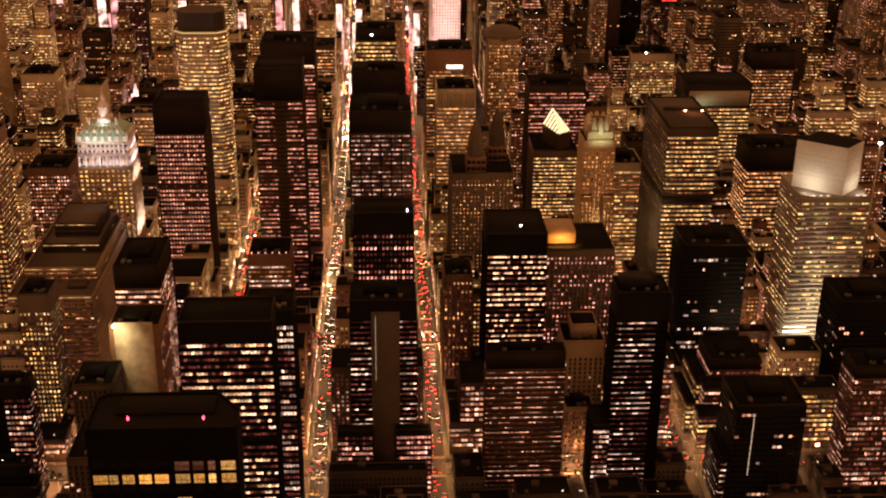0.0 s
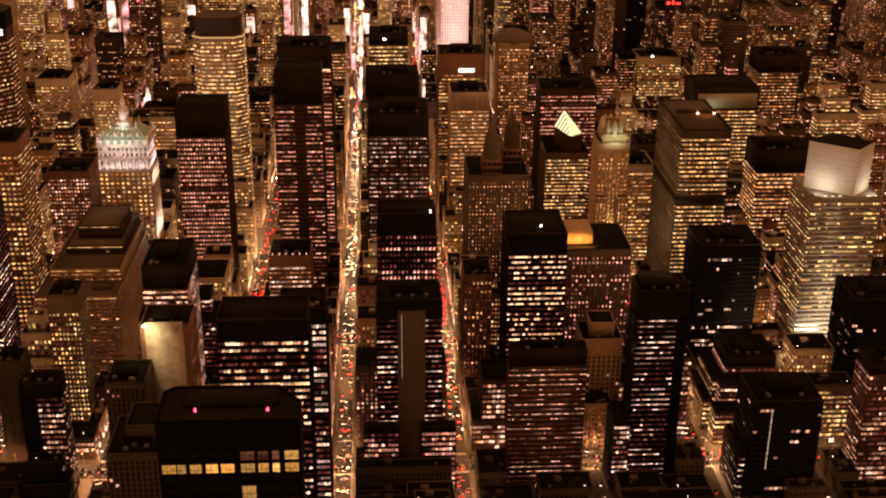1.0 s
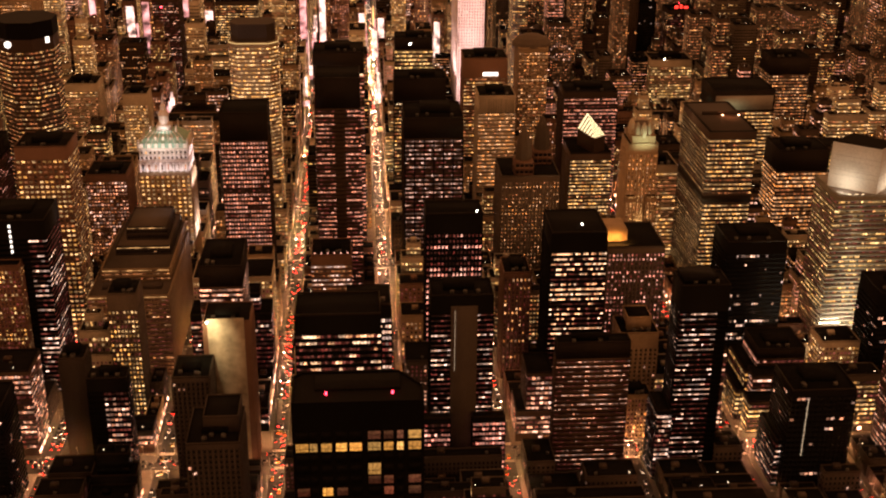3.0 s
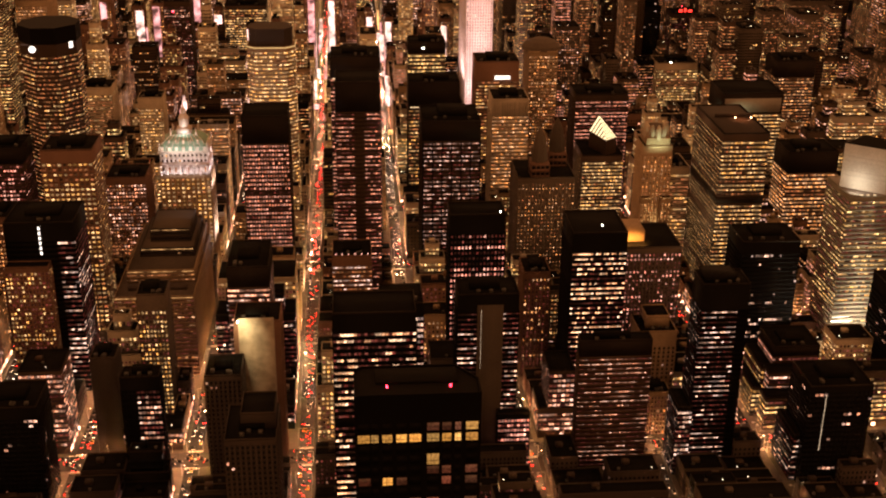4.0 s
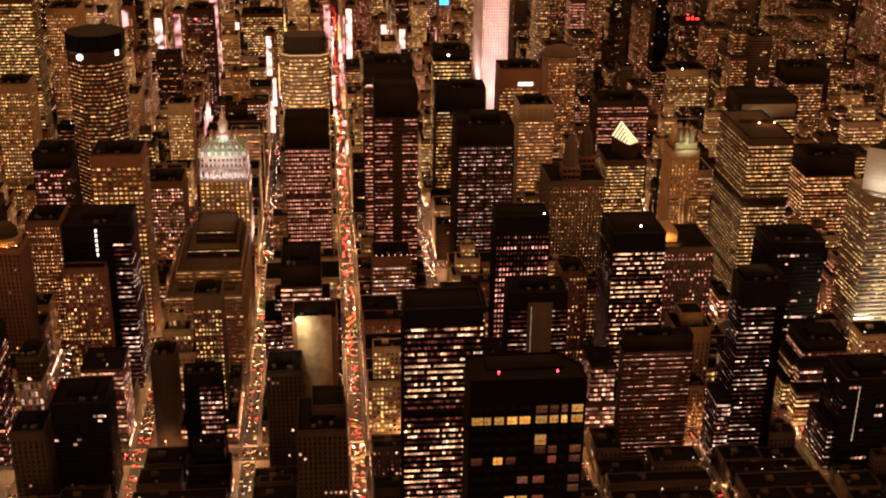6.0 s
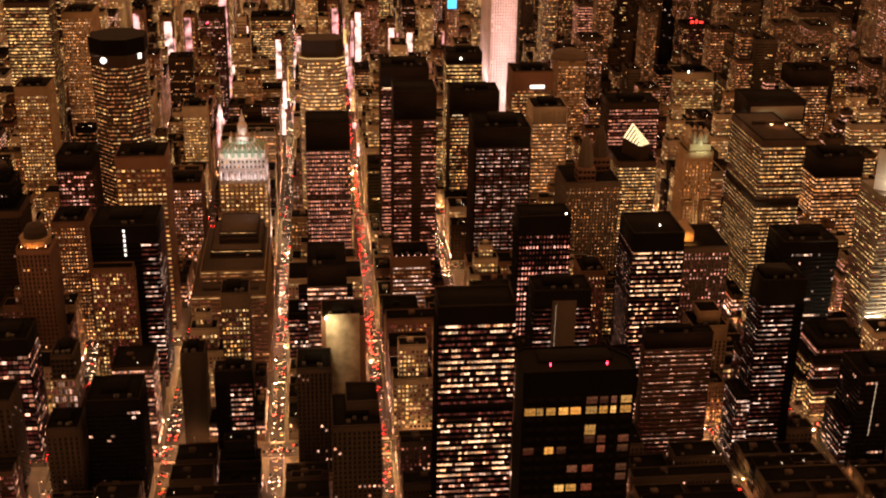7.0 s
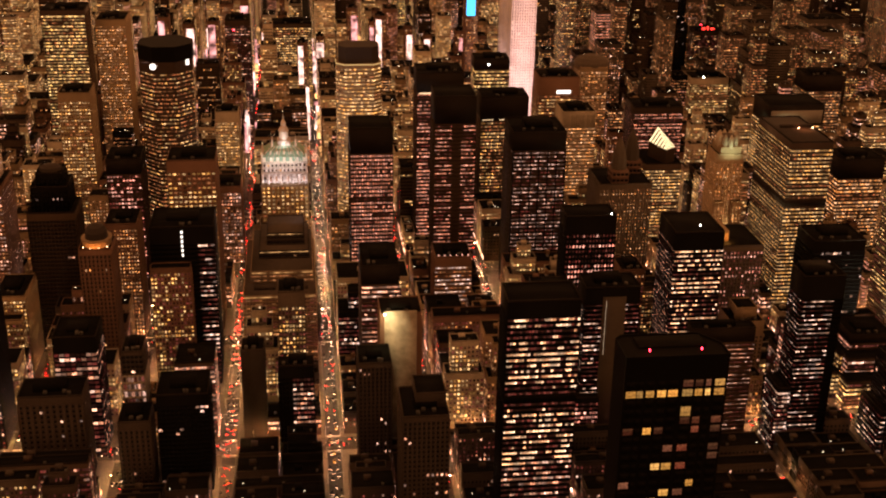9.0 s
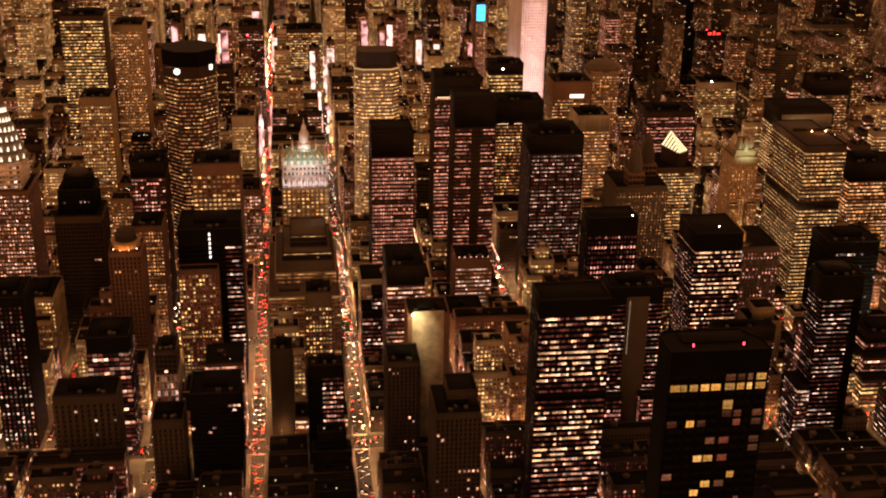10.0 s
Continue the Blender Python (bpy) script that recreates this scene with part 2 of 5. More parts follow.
def face_grid(a, u, n, length, z0, z1, bay, fh, ww, wh, p, run, out, skip=None):
    """The panes of one face: corner a, direction u, outward n. Gives lit and dark panes as quads, and the bays and floors."""
    nb, nf = max(1, int(length / bay)), max(1, int((z1 - z0) / fh))
    step, rise = length / nb, (z1 - z0) / nf
    i, f = np.meshgrid(np.arange(nb), np.arange(nf))
    wh = wh * 0.82 if a[1] > 600 else wh
    m0, h0 = step * (1 - ww) / 2, rise * (1 - wh) / 2
    s0, t0 = i * step + m0, z0 + f * rise + h0
    s1, t1 = s0 + step * ww, t0 + rise * wh
    mask, cell = lit_mask(nf, nb, p, run)
    show = np.ones_like(mask) if skip is None else ~((i * step + step / 2 > skip[0] * length) & (i * step + step / 2 < skip[1] * length))
    a, u, n = (np.asarray(v, float) for v in (a, u, n))

    def quads(sel):
        base = a + n * out
        pts = [base + u * s[sel][:, None] + np.array([0, 0, 1.0]) * t[sel][:, None] for s, t in ((s0, t0), (s1, t0), (s1, t1), (s0, t1))]
        return np.stack(pts, 1)

    lit, unlit = quads(mask & show), quads(~mask & show)
    if run >= 2.5 and ww >= 0.8 and len(lit):
        # neighbouring panes of one lit room make one long window
        most = max(1, int((4.0 if a[1] < 600 else 3.0) / step))
        key = np.where(mask & show, cell * 1000 + i // most + 1, 0)
        side = np.zeros((nf, 1), int)
        first = (key > 0) & (key != np.hstack([side, key[:, :-1]]))
        last = (key > 0) & (key != np.hstack([key[:, 1:], side]))
        a0, a1 = quads(first), quads(last)
        lit = np.stack([a0[:, 0], a1[:, 1], a1[:, 2], a0[:, 3]], 1)
    return lit, unlit, step, rise, nb, nf


def pane_part(name, quads, material, parent, kind="stuff", label=""):
    if not len(quads):
        return None
    v = np.concatenate(quads) if isinstance(quads, list) else quads
    if not len(v):
        return None
    return put(name, mesh_of(name, v.reshape(-1, 3), np.arange(4 * len(v)).reshape(-1, 4)), material, parent, label, kind)


def window_panes(parent, lit_quads, dark_quads, single):
    """Windows as objects of their own: the highest 220 lit ones; the dark ones stay joined."""
    order = np.argsort(-lit_quads[:, 0, 2])
    sizes = {}
    for i in order[:220]:
        q = lit_quads[i]
        size = round(float(np.ptp(q[:, 0])), 1)
        me = sizes.get(size)
        if me is None:
            c = q - q.mean(0)
            c2 = c + np.array([0, 0.05, 0])
            me = mesh_of("window", np.concatenate([c, c2]), [(0, 1, 2, 3), (0, 4, 5, 1), (1, 5, 6, 2), (2, 6, 7, 3), (3, 7, 4, 0)])
            me.materials.append(SINGLE[single])
            sizes[size] = me
        ob = new("window", me)
        ob.parent, ob.location = parent, q.mean(0)
    if len(order) > 220:
        pane_part("lit_glazing", lit_quads[order[220:]], {"warm": WARM, "cool": COOL, "pink": PINK, "flat": FLAT}[single], parent)
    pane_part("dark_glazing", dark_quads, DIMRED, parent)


def volume(parent, x0, x1, y0, y1, z0, z1, wall=BLACK, lit=WARM, p=0.5, bay=3.0, fh=3.8, ww=0.8, wh=0.5, run=3.0, blank=6.0,
           faces="ESN", relief=True, base=0.0, roof=True, core=None, piers=True, parapet=1.2, single=""):
    """One upright block of a building: walls, floor bands, piers, lit and dark panes, roof with its parapet."""
    box_part("wall", [(x0, x1, y0, y1, z0, z1)], wall, parent)
    sides = {"E": ((x0, y0, 0), (1, 0, 0), (0, -1, 0), x1 - x0), "S": ((x0, y1, 0), (0, -1, 0), (-1, 0, 0), y1 - y0),
             "N": ((x1, y0, 0), (0, 1, 0), (1, 0, 0), y1 - y0), "W": ((x1, y1, 0), (-1, 0, 0), (0, 1, 0), x1 - x0)}
    on, off, ribs, bands = [], [], [], []
    za, zb = z0 + base, z1 - blank
    if zb - za > fh:
        for f in faces:
            a, u, n, length = sides[f]
            lq, dq, step, rise, nb, nf = face_grid(a, u, n, length, za, zb, bay, fh, ww, wh, p, run, 0.06, core if f == "E" else None)
            if single and f == "E":
                window_panes(parent, lq, dq, single)
            else:
                on.append(lq)
                off.append(dq)
            if relief:
                ua, na = np.array(u[:2], float), np.array(n[:2], float)
                pa = np.array(a[:2], float)
                if piers and ww < 0.95:
                    half = step * (1 - ww) / 2
                    for i in range(nb + 1):
                        s0, s1 = max(0, i * step - half), min(length, i * step + half)
                        c = np.stack([pa + ua * s0, pa + ua * s1 + na * 0.4])
                        ribs.append((*sorted(c[:, 0]), *sorted(c[:, 1]), za, zb))
                for i in range(nf + 1):
                    h = rise * (1 - wh) / 2
                    c = np.stack([pa, pa + ua * length + na * 0.28])
                    bands.append((*sorted(c[:, 0]), *sorted(c[:, 1]), max(za, za + i * rise - h), min(zb, za + i * rise + h)))
        pane_part("lit_glazing", on, lit, parent)
        pane_part("dark_glazing", off, GLASS if p <= 0.2 else FAINT if y0 > 600 and wall is not HAZED else DIMRED, parent)
        if ribs + bands:
            box_part("facade_frame", ribs + bands, wall, parent, kind="stuff")
    dark_top = wall in (BRONZE, HAZED, BLACK)
    if wall in (BRONZE, HAZED) and blank >= 8 and roof:
        box_part("plant_storey", [(x0 - 0.06, x1 + 0.06, y0 - 0.06, y1 + 0.06, zb + 0.6, z1 - 0.02)], LOUVRE, parent)
    if roof:
        w = 0.5
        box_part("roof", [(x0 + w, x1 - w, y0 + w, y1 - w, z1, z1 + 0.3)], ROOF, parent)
        box_part("parapet", [(x0, x1, y0, y0 + w, z1, z1 + parapet), (x0, x1, y1 - w, y1, z1, z1 + parapet),
                             (x0, x0 + w, y0 + w, y1 - w, z1, z1 + parapet), (x1 - w, x1, y0 + w, y1 - w, z1, z1 + parapet)], LOUVRE if dark_top else wall, parent)


def thing(name, label, category, at, group=""):
    e = new(name)
    e.empty_display_size = 5
    return tagged(e, label, category, group)


HEROES = []         # footprints that the other houses keep clear of
TALL = []           # fronts of the tall towers: the houses on their river side are low


def tower(label, x0, x1, y0, y1, z, name="office_tower", group="midtown towers", plant=True, clear=True, **kw):
    """A tower of one block, with plant rooms on its roof."""
    # beyond y 600 black walls take the colour with haze mixed in
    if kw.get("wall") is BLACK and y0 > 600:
        kw["wall"] = HAZED
    t = thing(name, label, "tower", (0, 0), group)
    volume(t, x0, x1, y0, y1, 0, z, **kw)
    if clear:
        HEROES.append((x0, x1, y0, y1))
        if z > 60:
            TALL.append((x0, x1, y0, z))
    if plant:
        w, d = x1 - x0, y1 - y0
        h = 3.5 + 2 * rng.random()
        a, b = x0 + w * (0.2 + 0.1 * rng.random()), y0 + d * (0.25 + 0.1 * rng.random())
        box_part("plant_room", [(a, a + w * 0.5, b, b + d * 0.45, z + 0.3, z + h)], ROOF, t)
        for i in range(3):
            a, b = x0 + w * (0.1 + 0.7 * rng.random()), y0 + d * (0.08 + 0.12 * rng.random())
            box_part("cooling_unit", [(a, a + 2.5, b, b + 2.5, z + 0.3, z + 2.2)], KIT, t)
    return t


# ---- ground, pavements ----
ground = box_part("ground", [(-5000, 6000, -3000, 9000, -2, 0)], ASPHALT, None, "dark asphalt ground with streets and avenues", "structure")
blocks = []
for k in range(34, 66):
    for a, b in zip(AVENUES, AVENUES[1:]):
        x0, x1, y0, y1 = sx(k) + 5.2, sx(k + 1) - 5.2, a + 9.5, b - 9.5
        if x1 < -330 - 0.22 * y0 or x0 > 700 + 0.45 * y0:
            continue
        blocks.append((k, a, b))
        box_part("pavement", [(x0, x1, y0, y1, 0.0, 0.16)], PAVING, None, "concrete pavement block with kerbs", "structure")


# ---- the towers that stand out ----
def flood(at, target, size, power, colour, width=None):
    d = bpy.data.lights.new("floodlight", "AREA")
    d.shape = "RECTANGLE"
    d.size, d.size_y = width or size, size
    d.energy, d.color = power, colour
    ob = new("floodlight", d)
    ob.matrix_world = look(at, target)
    return ob


def beacon(parent, x, y, z, material=RED, r=0.55, name="beacon"):
    return ring_part(name, [(0.1, z), (r, z + 0.3), (r, z + 1.0), (0.1, z + 1.3)], 8, material, parent, (x, y))


def clear_of_towers(x0, x1, y0, y1):
    return not any(x0 < b and x1 > a and y0 < d and y1 > c for a, b, c, d in HEROES)


# the dark tower nearest the river
t = thing("apartment_tower", "black glass apartment tower with few lit flats and red roof beacons", "tower", (0, 0), "midtown towers")
HEROES.append((196, 242, 78, 100))
PLAN = [(196, 78), (242, 78), (242, 89), (234, 100), (199, 100), (196, 97)]
prism("wall", PLAN, 0, 263, BLACK, t)
prism("roof", [(219 + (x - 219) * 0.97, 89 + (y - 89) * 0.95) for x, y in PLAN], 263, 263.3, ROOF, t)
for (xa, ya), (xb, yb) in zip(PLAN, PLAN[1:] + PLAN[:1]):
    d = Vector((xb - xa, yb - ya)).normalized() * 0.02
    n = Vector((-(yb - ya), xb - xa)).normalized() * 0.45
    prism("parapet", [(xa + d.x, ya + d.y), (xb - d.x, yb - d.y), (xb - d.x + n.x, yb - d.y + n.y), (xa + d.x + n.x, ya + d.y + n.y)], 263, 264.1, BLACK, t)
COLUMNS = [(199.3, 4.4), (203.3, 2.6), (207.8, 3.6), (213.0, 3.8), (218.0, 4.2), (224.5, 4.4), (229.5, 3.3), (233.6, 2.2), (238.7, 4.4)]
FLATS = {0: "     dddx", 1: "xxxxxxxxx", 2: " " * 9, 6: " " * 9, 10: " " * 9, 3: "     X   ", 4: "     dd d", 5: "d xd  d d", 7: "    dd  d", 8: "        d", 9: "   xxd   ", 11: "d     x  ", 12: "    xd   "}
FLATPANE = SINGLE["flat"]
DIMPANE = lit_glass("curtained_pane", [(1, 0.34, 0.12), (1, 0.42, 0.16), (1, 0.5, 0.2), (1, 0.28, 0.1)], 0.02, 0.13, 1.4, single=True, rough=0.5)
for f in range(44):
    z = 250.5 - f * 4.6
    row = FLATS.get(f) or "".join("x" if rng.random() < 0.02 else "d" if rng.random() < 0.03 else " " for _ in COLUMNS)
    for (cx, w), c in zip(COLUMNS, row):
        h = 2.3 if c == "X" else 1.6
        pane = box_part("window", [(cx - w / 2, cx + w / 2, 77.8, 77.95, z - h, z + h)], FLATPANE if c in "xX" else DIMPANE if c == "d" else BLACK, t)
        if c in "xX":
            box_part("mullion", [(cx - w * 0.17, cx - w * 0.17 + 0.12, 77.7, 77.8, z - h, z + h)], BLACK, pane)
            box_part("transom", [(cx - w / 2, cx + w / 2, 77.7, 77.8, z - h * 0.3, z - h * 0.3 + 0.12)], BLACK, pane)
box_part("roof_plant", [(204, 234, 87, 97, 263.3, 264.4)], ROOF, t)
beacon(t, 208, 84.3, 263.3, r=0.3)
beacon(t, 231.2, 84, 263.3, r=0.3)

t = tower("black office tower with bright ribbon windows", 185, 231, 298, 326, 189, wall=BLACK, lit=WARM, p=0.52, bay=1.9, fh=3.9, ww=0.86, wh=0.4, run=2.5, blank=10.5, plant=False, single="warm")
box_part("louvre_band", [(184.6, 231.4, 297.6, 326.4, 118, 124)], BLACK, t)
tower("dark office tower with slanting rows of lit windows", 212, 238, 345, 372, 172, wall=BLACK, lit=COOL, p=0.55, bay=1.8, fh=3.8, run=3, blank=8)
t = tower("dark tower with a blank brown centre between lit window strips", 266, 307, 424, 450, 139, wall=BLACK, lit=COOL, p=0.45, bay=2.1, fh=3.6, ww=0.88, wh=0.32, run=3, blank=12, core=(0.32, 0.74), single="cool")
box_part("centre_wall", [(279, 296.5, 423.2, 424, 0, 132)], DARKSTONE, t)
box_part("light_strip", [(281.5, 281.75, 422.9, 423.2, 128 - i * 1.6, 128.8 - i * 1.6) for i in range(28)], glow("strip_lamp", (1, 0.7, 0.45), 0.5), t, kind="stuff")
for a, b in ((257, 279), (294, 316)):
    volume(t, a, b, 416, 423, 0, 52, wall=BLACK, lit=PINK, p=0.7, bay=2.2, fh=3.6, blank=3, run=3)
t = tower("black slab with rosy square windows in a grid", 267, 307, 503, 529, 165, wall=BLACK, lit=PINK, p=0.68, bay=2.6, fh=4.3, ww=0.52, wh=0.46, run=1.5, blank=14, plant=False, single="pink")
beacon(t, 303, 505, 166, WHITELAMP, 0.28, "roof_lamp")
t = tower("dark bronze office tower with wide lit windows", 357, 397, 503, 548, 149, wall=BLACK, lit=WARM, p=0.58, bay=1.9, fh=3.9, ww=0.84, wh=0.34, run=2.0, blank=14, plant=False, single="warm")
beacon(t, 380, 515, 150.3, WHITELAMP, 0.28, "roof_lamp")
tower("dark glass office block with dim ribbon windows", 351, 401, 428, 440, 100, wall=BRONZE, lit=WARM, p=0.5, bay=1.4, fh=3.6, ww=0.9, wh=0.18, run=5, blank=12)
volume(thing("office_block", "low office block with lit windows beside the tower", "building", (0, 0)), 338, 357, 470, 500, 0, 55, wall=BRONZE, lit=WARM, p=0.7, bay=3, fh=3.8, run=2, blank=2)
t = tower("black slab tower with lit window rows and a blank side", 429, 461, 416, 440, 146, wall=BLACK, lit=COOL, p=0.55, bay=1.7, fh=3.7, ww=0.9, wh=0.25, run=4, blank=18, core=(0.78, 1.0), faces="ES", single="cool")
box_part("lift_tower", [(431, 452, 420, 437, 146.3, 151)], BLACK, t)
volume(t, 419, 429, 414, 440, 0, 54, wall=BLACK, lit=COOL, p=0.5, bay=1.8, fh=3.6, ww=0.9, run=4, blank=2)
t = tower("terraced office building with bright top floors", 516, 552, 500, 535, 53, name="office_block", wall=BRONZE, lit=EVEN, p=0.9, bay=1.7, fh=3.8, ww=0.95, wh=0.45, run=10, blank=8)
volume(t, 506, 516, 495, 535, 0, 38, wall=BRONZE, lit=GOLD, p=0.8, bay=2.5, fh=3.8, blank=1, run=4)
volume(t, 499, 506, 490, 535, 0, 24, wall=BRONZE, lit=GOLD, p=0.8, bay=2.5, fh=3.8, blank=1, run=4)
volume(t, 509, 546, 485, 499.5, 0, 39, wall=BRONZE, lit=WARM, p=0.8, bay=1.7, fh=3.8, ww=0.95, wh=0.42, run=10, blank=1.5)
volume(t, 503, 540, 470, 484.5, 0, 26, wall=BRONZE, lit=GOLD, p=0.75, bay=1.7, fh=3.8, ww=0.95, wh=0.42, run=6, blank=1.5)
HEROES.append((499, 552, 469, 535))
t = tower("black slab with one vertical strip of light", 503.5, 547, 395, 432, 78, wall=BLACK, lit=WARM, p=0.02, bay=3, fh=3.8, blank=4, name="office_block")
volume(t, 499.5, 503.5, 402, 438, 0, 36, wall=BLACK, lit=COOL, p=0.6, bay=2, fh=3.8, ww=0.9, wh=0.3, blank=2, run=3)
box_part("light_strip", [(514.6, 515, 394.5, 395, 71 - i * 1.7, 71.9 - i * 1.7) for i in range(26)], glow("stair_strip_lamp", (1, 0.7, 0.45), 0.6), t, kind="stuff")
tower("black tower with scattered white windows", 514, 562, 588, 628, 103, wall=BLACK, lit=COOL, p=0.1, bay=1.8, fh=3.8, run=3, blank=10)

# the white tower with the floodlit crown set cornerwise
t = tower("white aluminium office tower with ribbon windows under a floodlit crown", 597, 650, 588, 636, 141, wall=ALUMINIUM, lit=LIME, p=0.5, bay=1.8, fh=3.9, ww=0.95, wh=0.36, run=5, blank=3, plant=False)
CROWN = [(628.5, 588.3), (646.5, 606), (622, 632), (597.3, 611)]


def swell(outline, f):
    cx, cy = sum(p[0] for p in outline) / len(outline), sum(p[1] for p in outline) / len(outline)
    return [(cx + (x - cx) * f, cy + (y - cy) * f) for x, y in outline]


prism("crown", CROWN, 141.3, 179, WHITE, t, "floodlit white crown")
prism("crown_roof", swell(CROWN, 0.96), 179, 179.6, ROOF, t)
for i in range(18):
    z = 143 + i * 2.0
    prism("crown_fin", swell(CROWN, 1.008), z, z + 0.35, WHITE, t)
box_part("setback_deck", [(597.6, 649.4, 588.6, 635.4, 141.7, 142.0)], GREY, t)
box_part("deck_lamp", [(606 + i * 5.5, 608.5 + i * 5.5, 588.7, 589.1, 142.0, 142.5) for i in (0, 1, 2, 6, 7)], glow("deck_lamp_glass", (1, 0.75, 0.45), 1.2), t, kind="stuff")
flood((600.5, 590.5, 143), (613, 602, 172), 2, 3300, (1, 0.82, 0.6), 8)
flood((648, 590.5, 143), (638, 599, 170), 1.5, 2300, (1, 0.82, 0.6), 6)
TALL.append((597, 650, 588, 40))
flood((613, 556, 14), (615, 588, 52), 4, 62000, (1, 0.78, 0.52), 30)
tower("dark office tower with few lit windows", 604, 650, 500, 540, 97, wall=BLACK, lit=WARM, p=0.12, bay=2, fh=3.8, blank=10, run=3)
tower("dark office tower with slanting rows of amber windows", 584, 632, 416, 440, 92, wall=BRONZE, lit=WARM, p=0.6, bay=2, fh=3.8, run=3, blank=8)

# the bronze slab with two lamps on its roof
t = tower("wide office slab with bands of gold windows and two roof lamps", 510, 550, 655, 740, 174, wall=BRONZE, lit=GOLD, p=0.88, bay=1.7, fh=3.8, ww=0.94, wh=0.42, run=8, blank=6, plant=False)
box_part("louvre_band", [(509.6, 550.4, 654.6, 740.4, 112, 118)], LOUVRE, t)
box_part("roof_deck", [(512, 548, 657, 738, 174.3, 174.6)], DARKENED, t, "dark roof deck lit by two lamps")
box_part("roof_wall", [(516, 548, 702, 704, 174.6, 177.5)], DARKENED, t)
flood((540, 697, 180), (537, 693, 174.6), 2, 900, (1, 0.26, 0.08), 16)
ORANGELAMP = glow("orange_lamp", (1, 0.5, 0.25), 6)
beacon(t, 533, 698, 174.7, ORANGELAMP, 0.8, "roof_lamp")
beacon(t, 547, 698, 174.7, ORANGELAMP, 0.8, "roof_lamp")
t = tower("broad office slab with gold ribbon windows and a lit plant floor", 586, 650, 900, 950, 139, wall=BRONZE, lit=GOLD, p=0.9, bay=2, fh=3.8, ww=0.95, wh=0.42, run=9, blank=22, plant=False)
box_part("louvre_wall", [(588, 648, 899.5, 900, 119, 134)], CONCRETE, t)
flood((592, 894, 116), (600, 900, 128), 2, 3200, (0.9, 0.9, 0.5), 50)
t = tower("office tower with a black top and amber rows", 705, 752, 1079, 1119, 127, wall=BRONZE, lit=AMBER, p=0.7, bay=2, fh=3.8, ww=0.93, wh=0.45, run=8, blank=20)
tower("dark office tower with orange ribbon windows", 608, 656, 755, 795, 122, wall=BRONZE, lit=AMBER, p=0.85, bay=2, fh=3.9, ww=0.95, wh=0.5, run=9, blank=20)
t = tower("pale stone tower with yellow windows", 590, 642, 1190, 1230, 97, wall=STONE, lit=LIME, p=0.75, bay=2.6, fh=3.7, run=4, blank=8)
beacon(t, 607, 1191, 98, WHITELAMP, 1.2, "roof_lamp")
t = tower("slender stone tower under a lit pointed crown", 448, 473, 675, 705, 157, wall=TAN, lit=AMBER, p=0.4, bay=3.1, fh=3.7, ww=0.4, wh=0.5, run=1, blank=8, plant=False)
prism("crown_base", [(451, 678), (471, 678), (471, 702), (451, 702)], 157.3, 164, TAN, t)
prism("crown_core", [(455, 683), (467, 683), (467, 697), (455, 697)], 164, 172, DARKSTONE, t)
for i in range(10):
    a = 2 * math.pi * (i + 0.5) / 10
    ring_part("crown_petal", [(2.6, 162), (2.9, 168), (2.2, 172), (0.5, 175)], 6, STONE, t, (461 + 8.5 * math.cos(a), 690 + 10 * math.sin(a)))
flood((461, 669, 158), (461, 681, 168), 1.5, 1800, (0.85, 1, 0.6), 18)
flood((460, 662, 60), (460, 675, 92), 2, 42000, (1, 0.68, 0.33), 20)
for x in (451.5, 469.5):
    volume(t, x - 4.5, x + 4.5, 669, 675, 0, 112, wall=TAN, lit=AMBER, p=0.4, bay=3, fh=3.7, ww=0.4, wh=0.5, run=1, blank=4)
tower("pale office block with bright yellow windows", 485, 515, 760, 800, 108, wall=STONE, lit=GOLD, p=0.8, bay=2.4, fh=3.7, ww=0.9, run=6, blank=6)

t = tower("dark office tower with a red sign on its roof", 661, 700, 1400, 1432, 116, wall=HAZED, lit=AMBER, p=0.45, bay=2.4, fh=3.8, ww=0.8, run=3, blank=6)
REDSIGN = glow("red_sign_tube", (1, 0.03, 0.02), 2.2)
for x, w, h in ((670, 5.5, 4.5), (677.5, 3.5, 6), (683, 6.5, 3.6)):
    sign = box_part("sign_board", [(x, x + w, 1401, 1401.6, 117.5, 117.5 + h)], METAL, t)
    box_part("sign_light", [(x + 0.3, x + w - 0.3, 1400.8, 1401, 117.9, 117.1 + h)], REDSIGN, sign, "glowing red sign panel")

# the tower with the chevron of light
t = tower("office tower with gold ribbon windows below a slanted lit top", 430, 471, 845, 893, 92, wall=BRONZE, lit=GOLD, p=0.85, bay=2, fh=3.7, ww=0.92, run=6, blank=6, plant=False)
LIGHTBAR = glow("chevron_lamp", (1, 0.7, 0.36), 1.1)
A, L, B, R = Vector((449.7, 872, 126)), Vector((441.5, 876, 108.5)), Vector((453, 845.5, 107)), Vector((465.5, 855, 107.5))
bm = bmesh.new()
top = [bm.verts.new(v) for v in (A, L, B, R)]
low = [bm.verts.new((v.x, v.y, 92.3)) for v in (A, L, B, R)]
bm.faces.new((top[0], top[1], top[2]))
bm.faces.new((top[0], top[2], top[3]))
for i in range(4):
    bm.faces.new((top[i], low[i], low[(i + 1) % 4], top[(i + 1) % 4]))
part("slanted_top", bm, BRONZE, t)
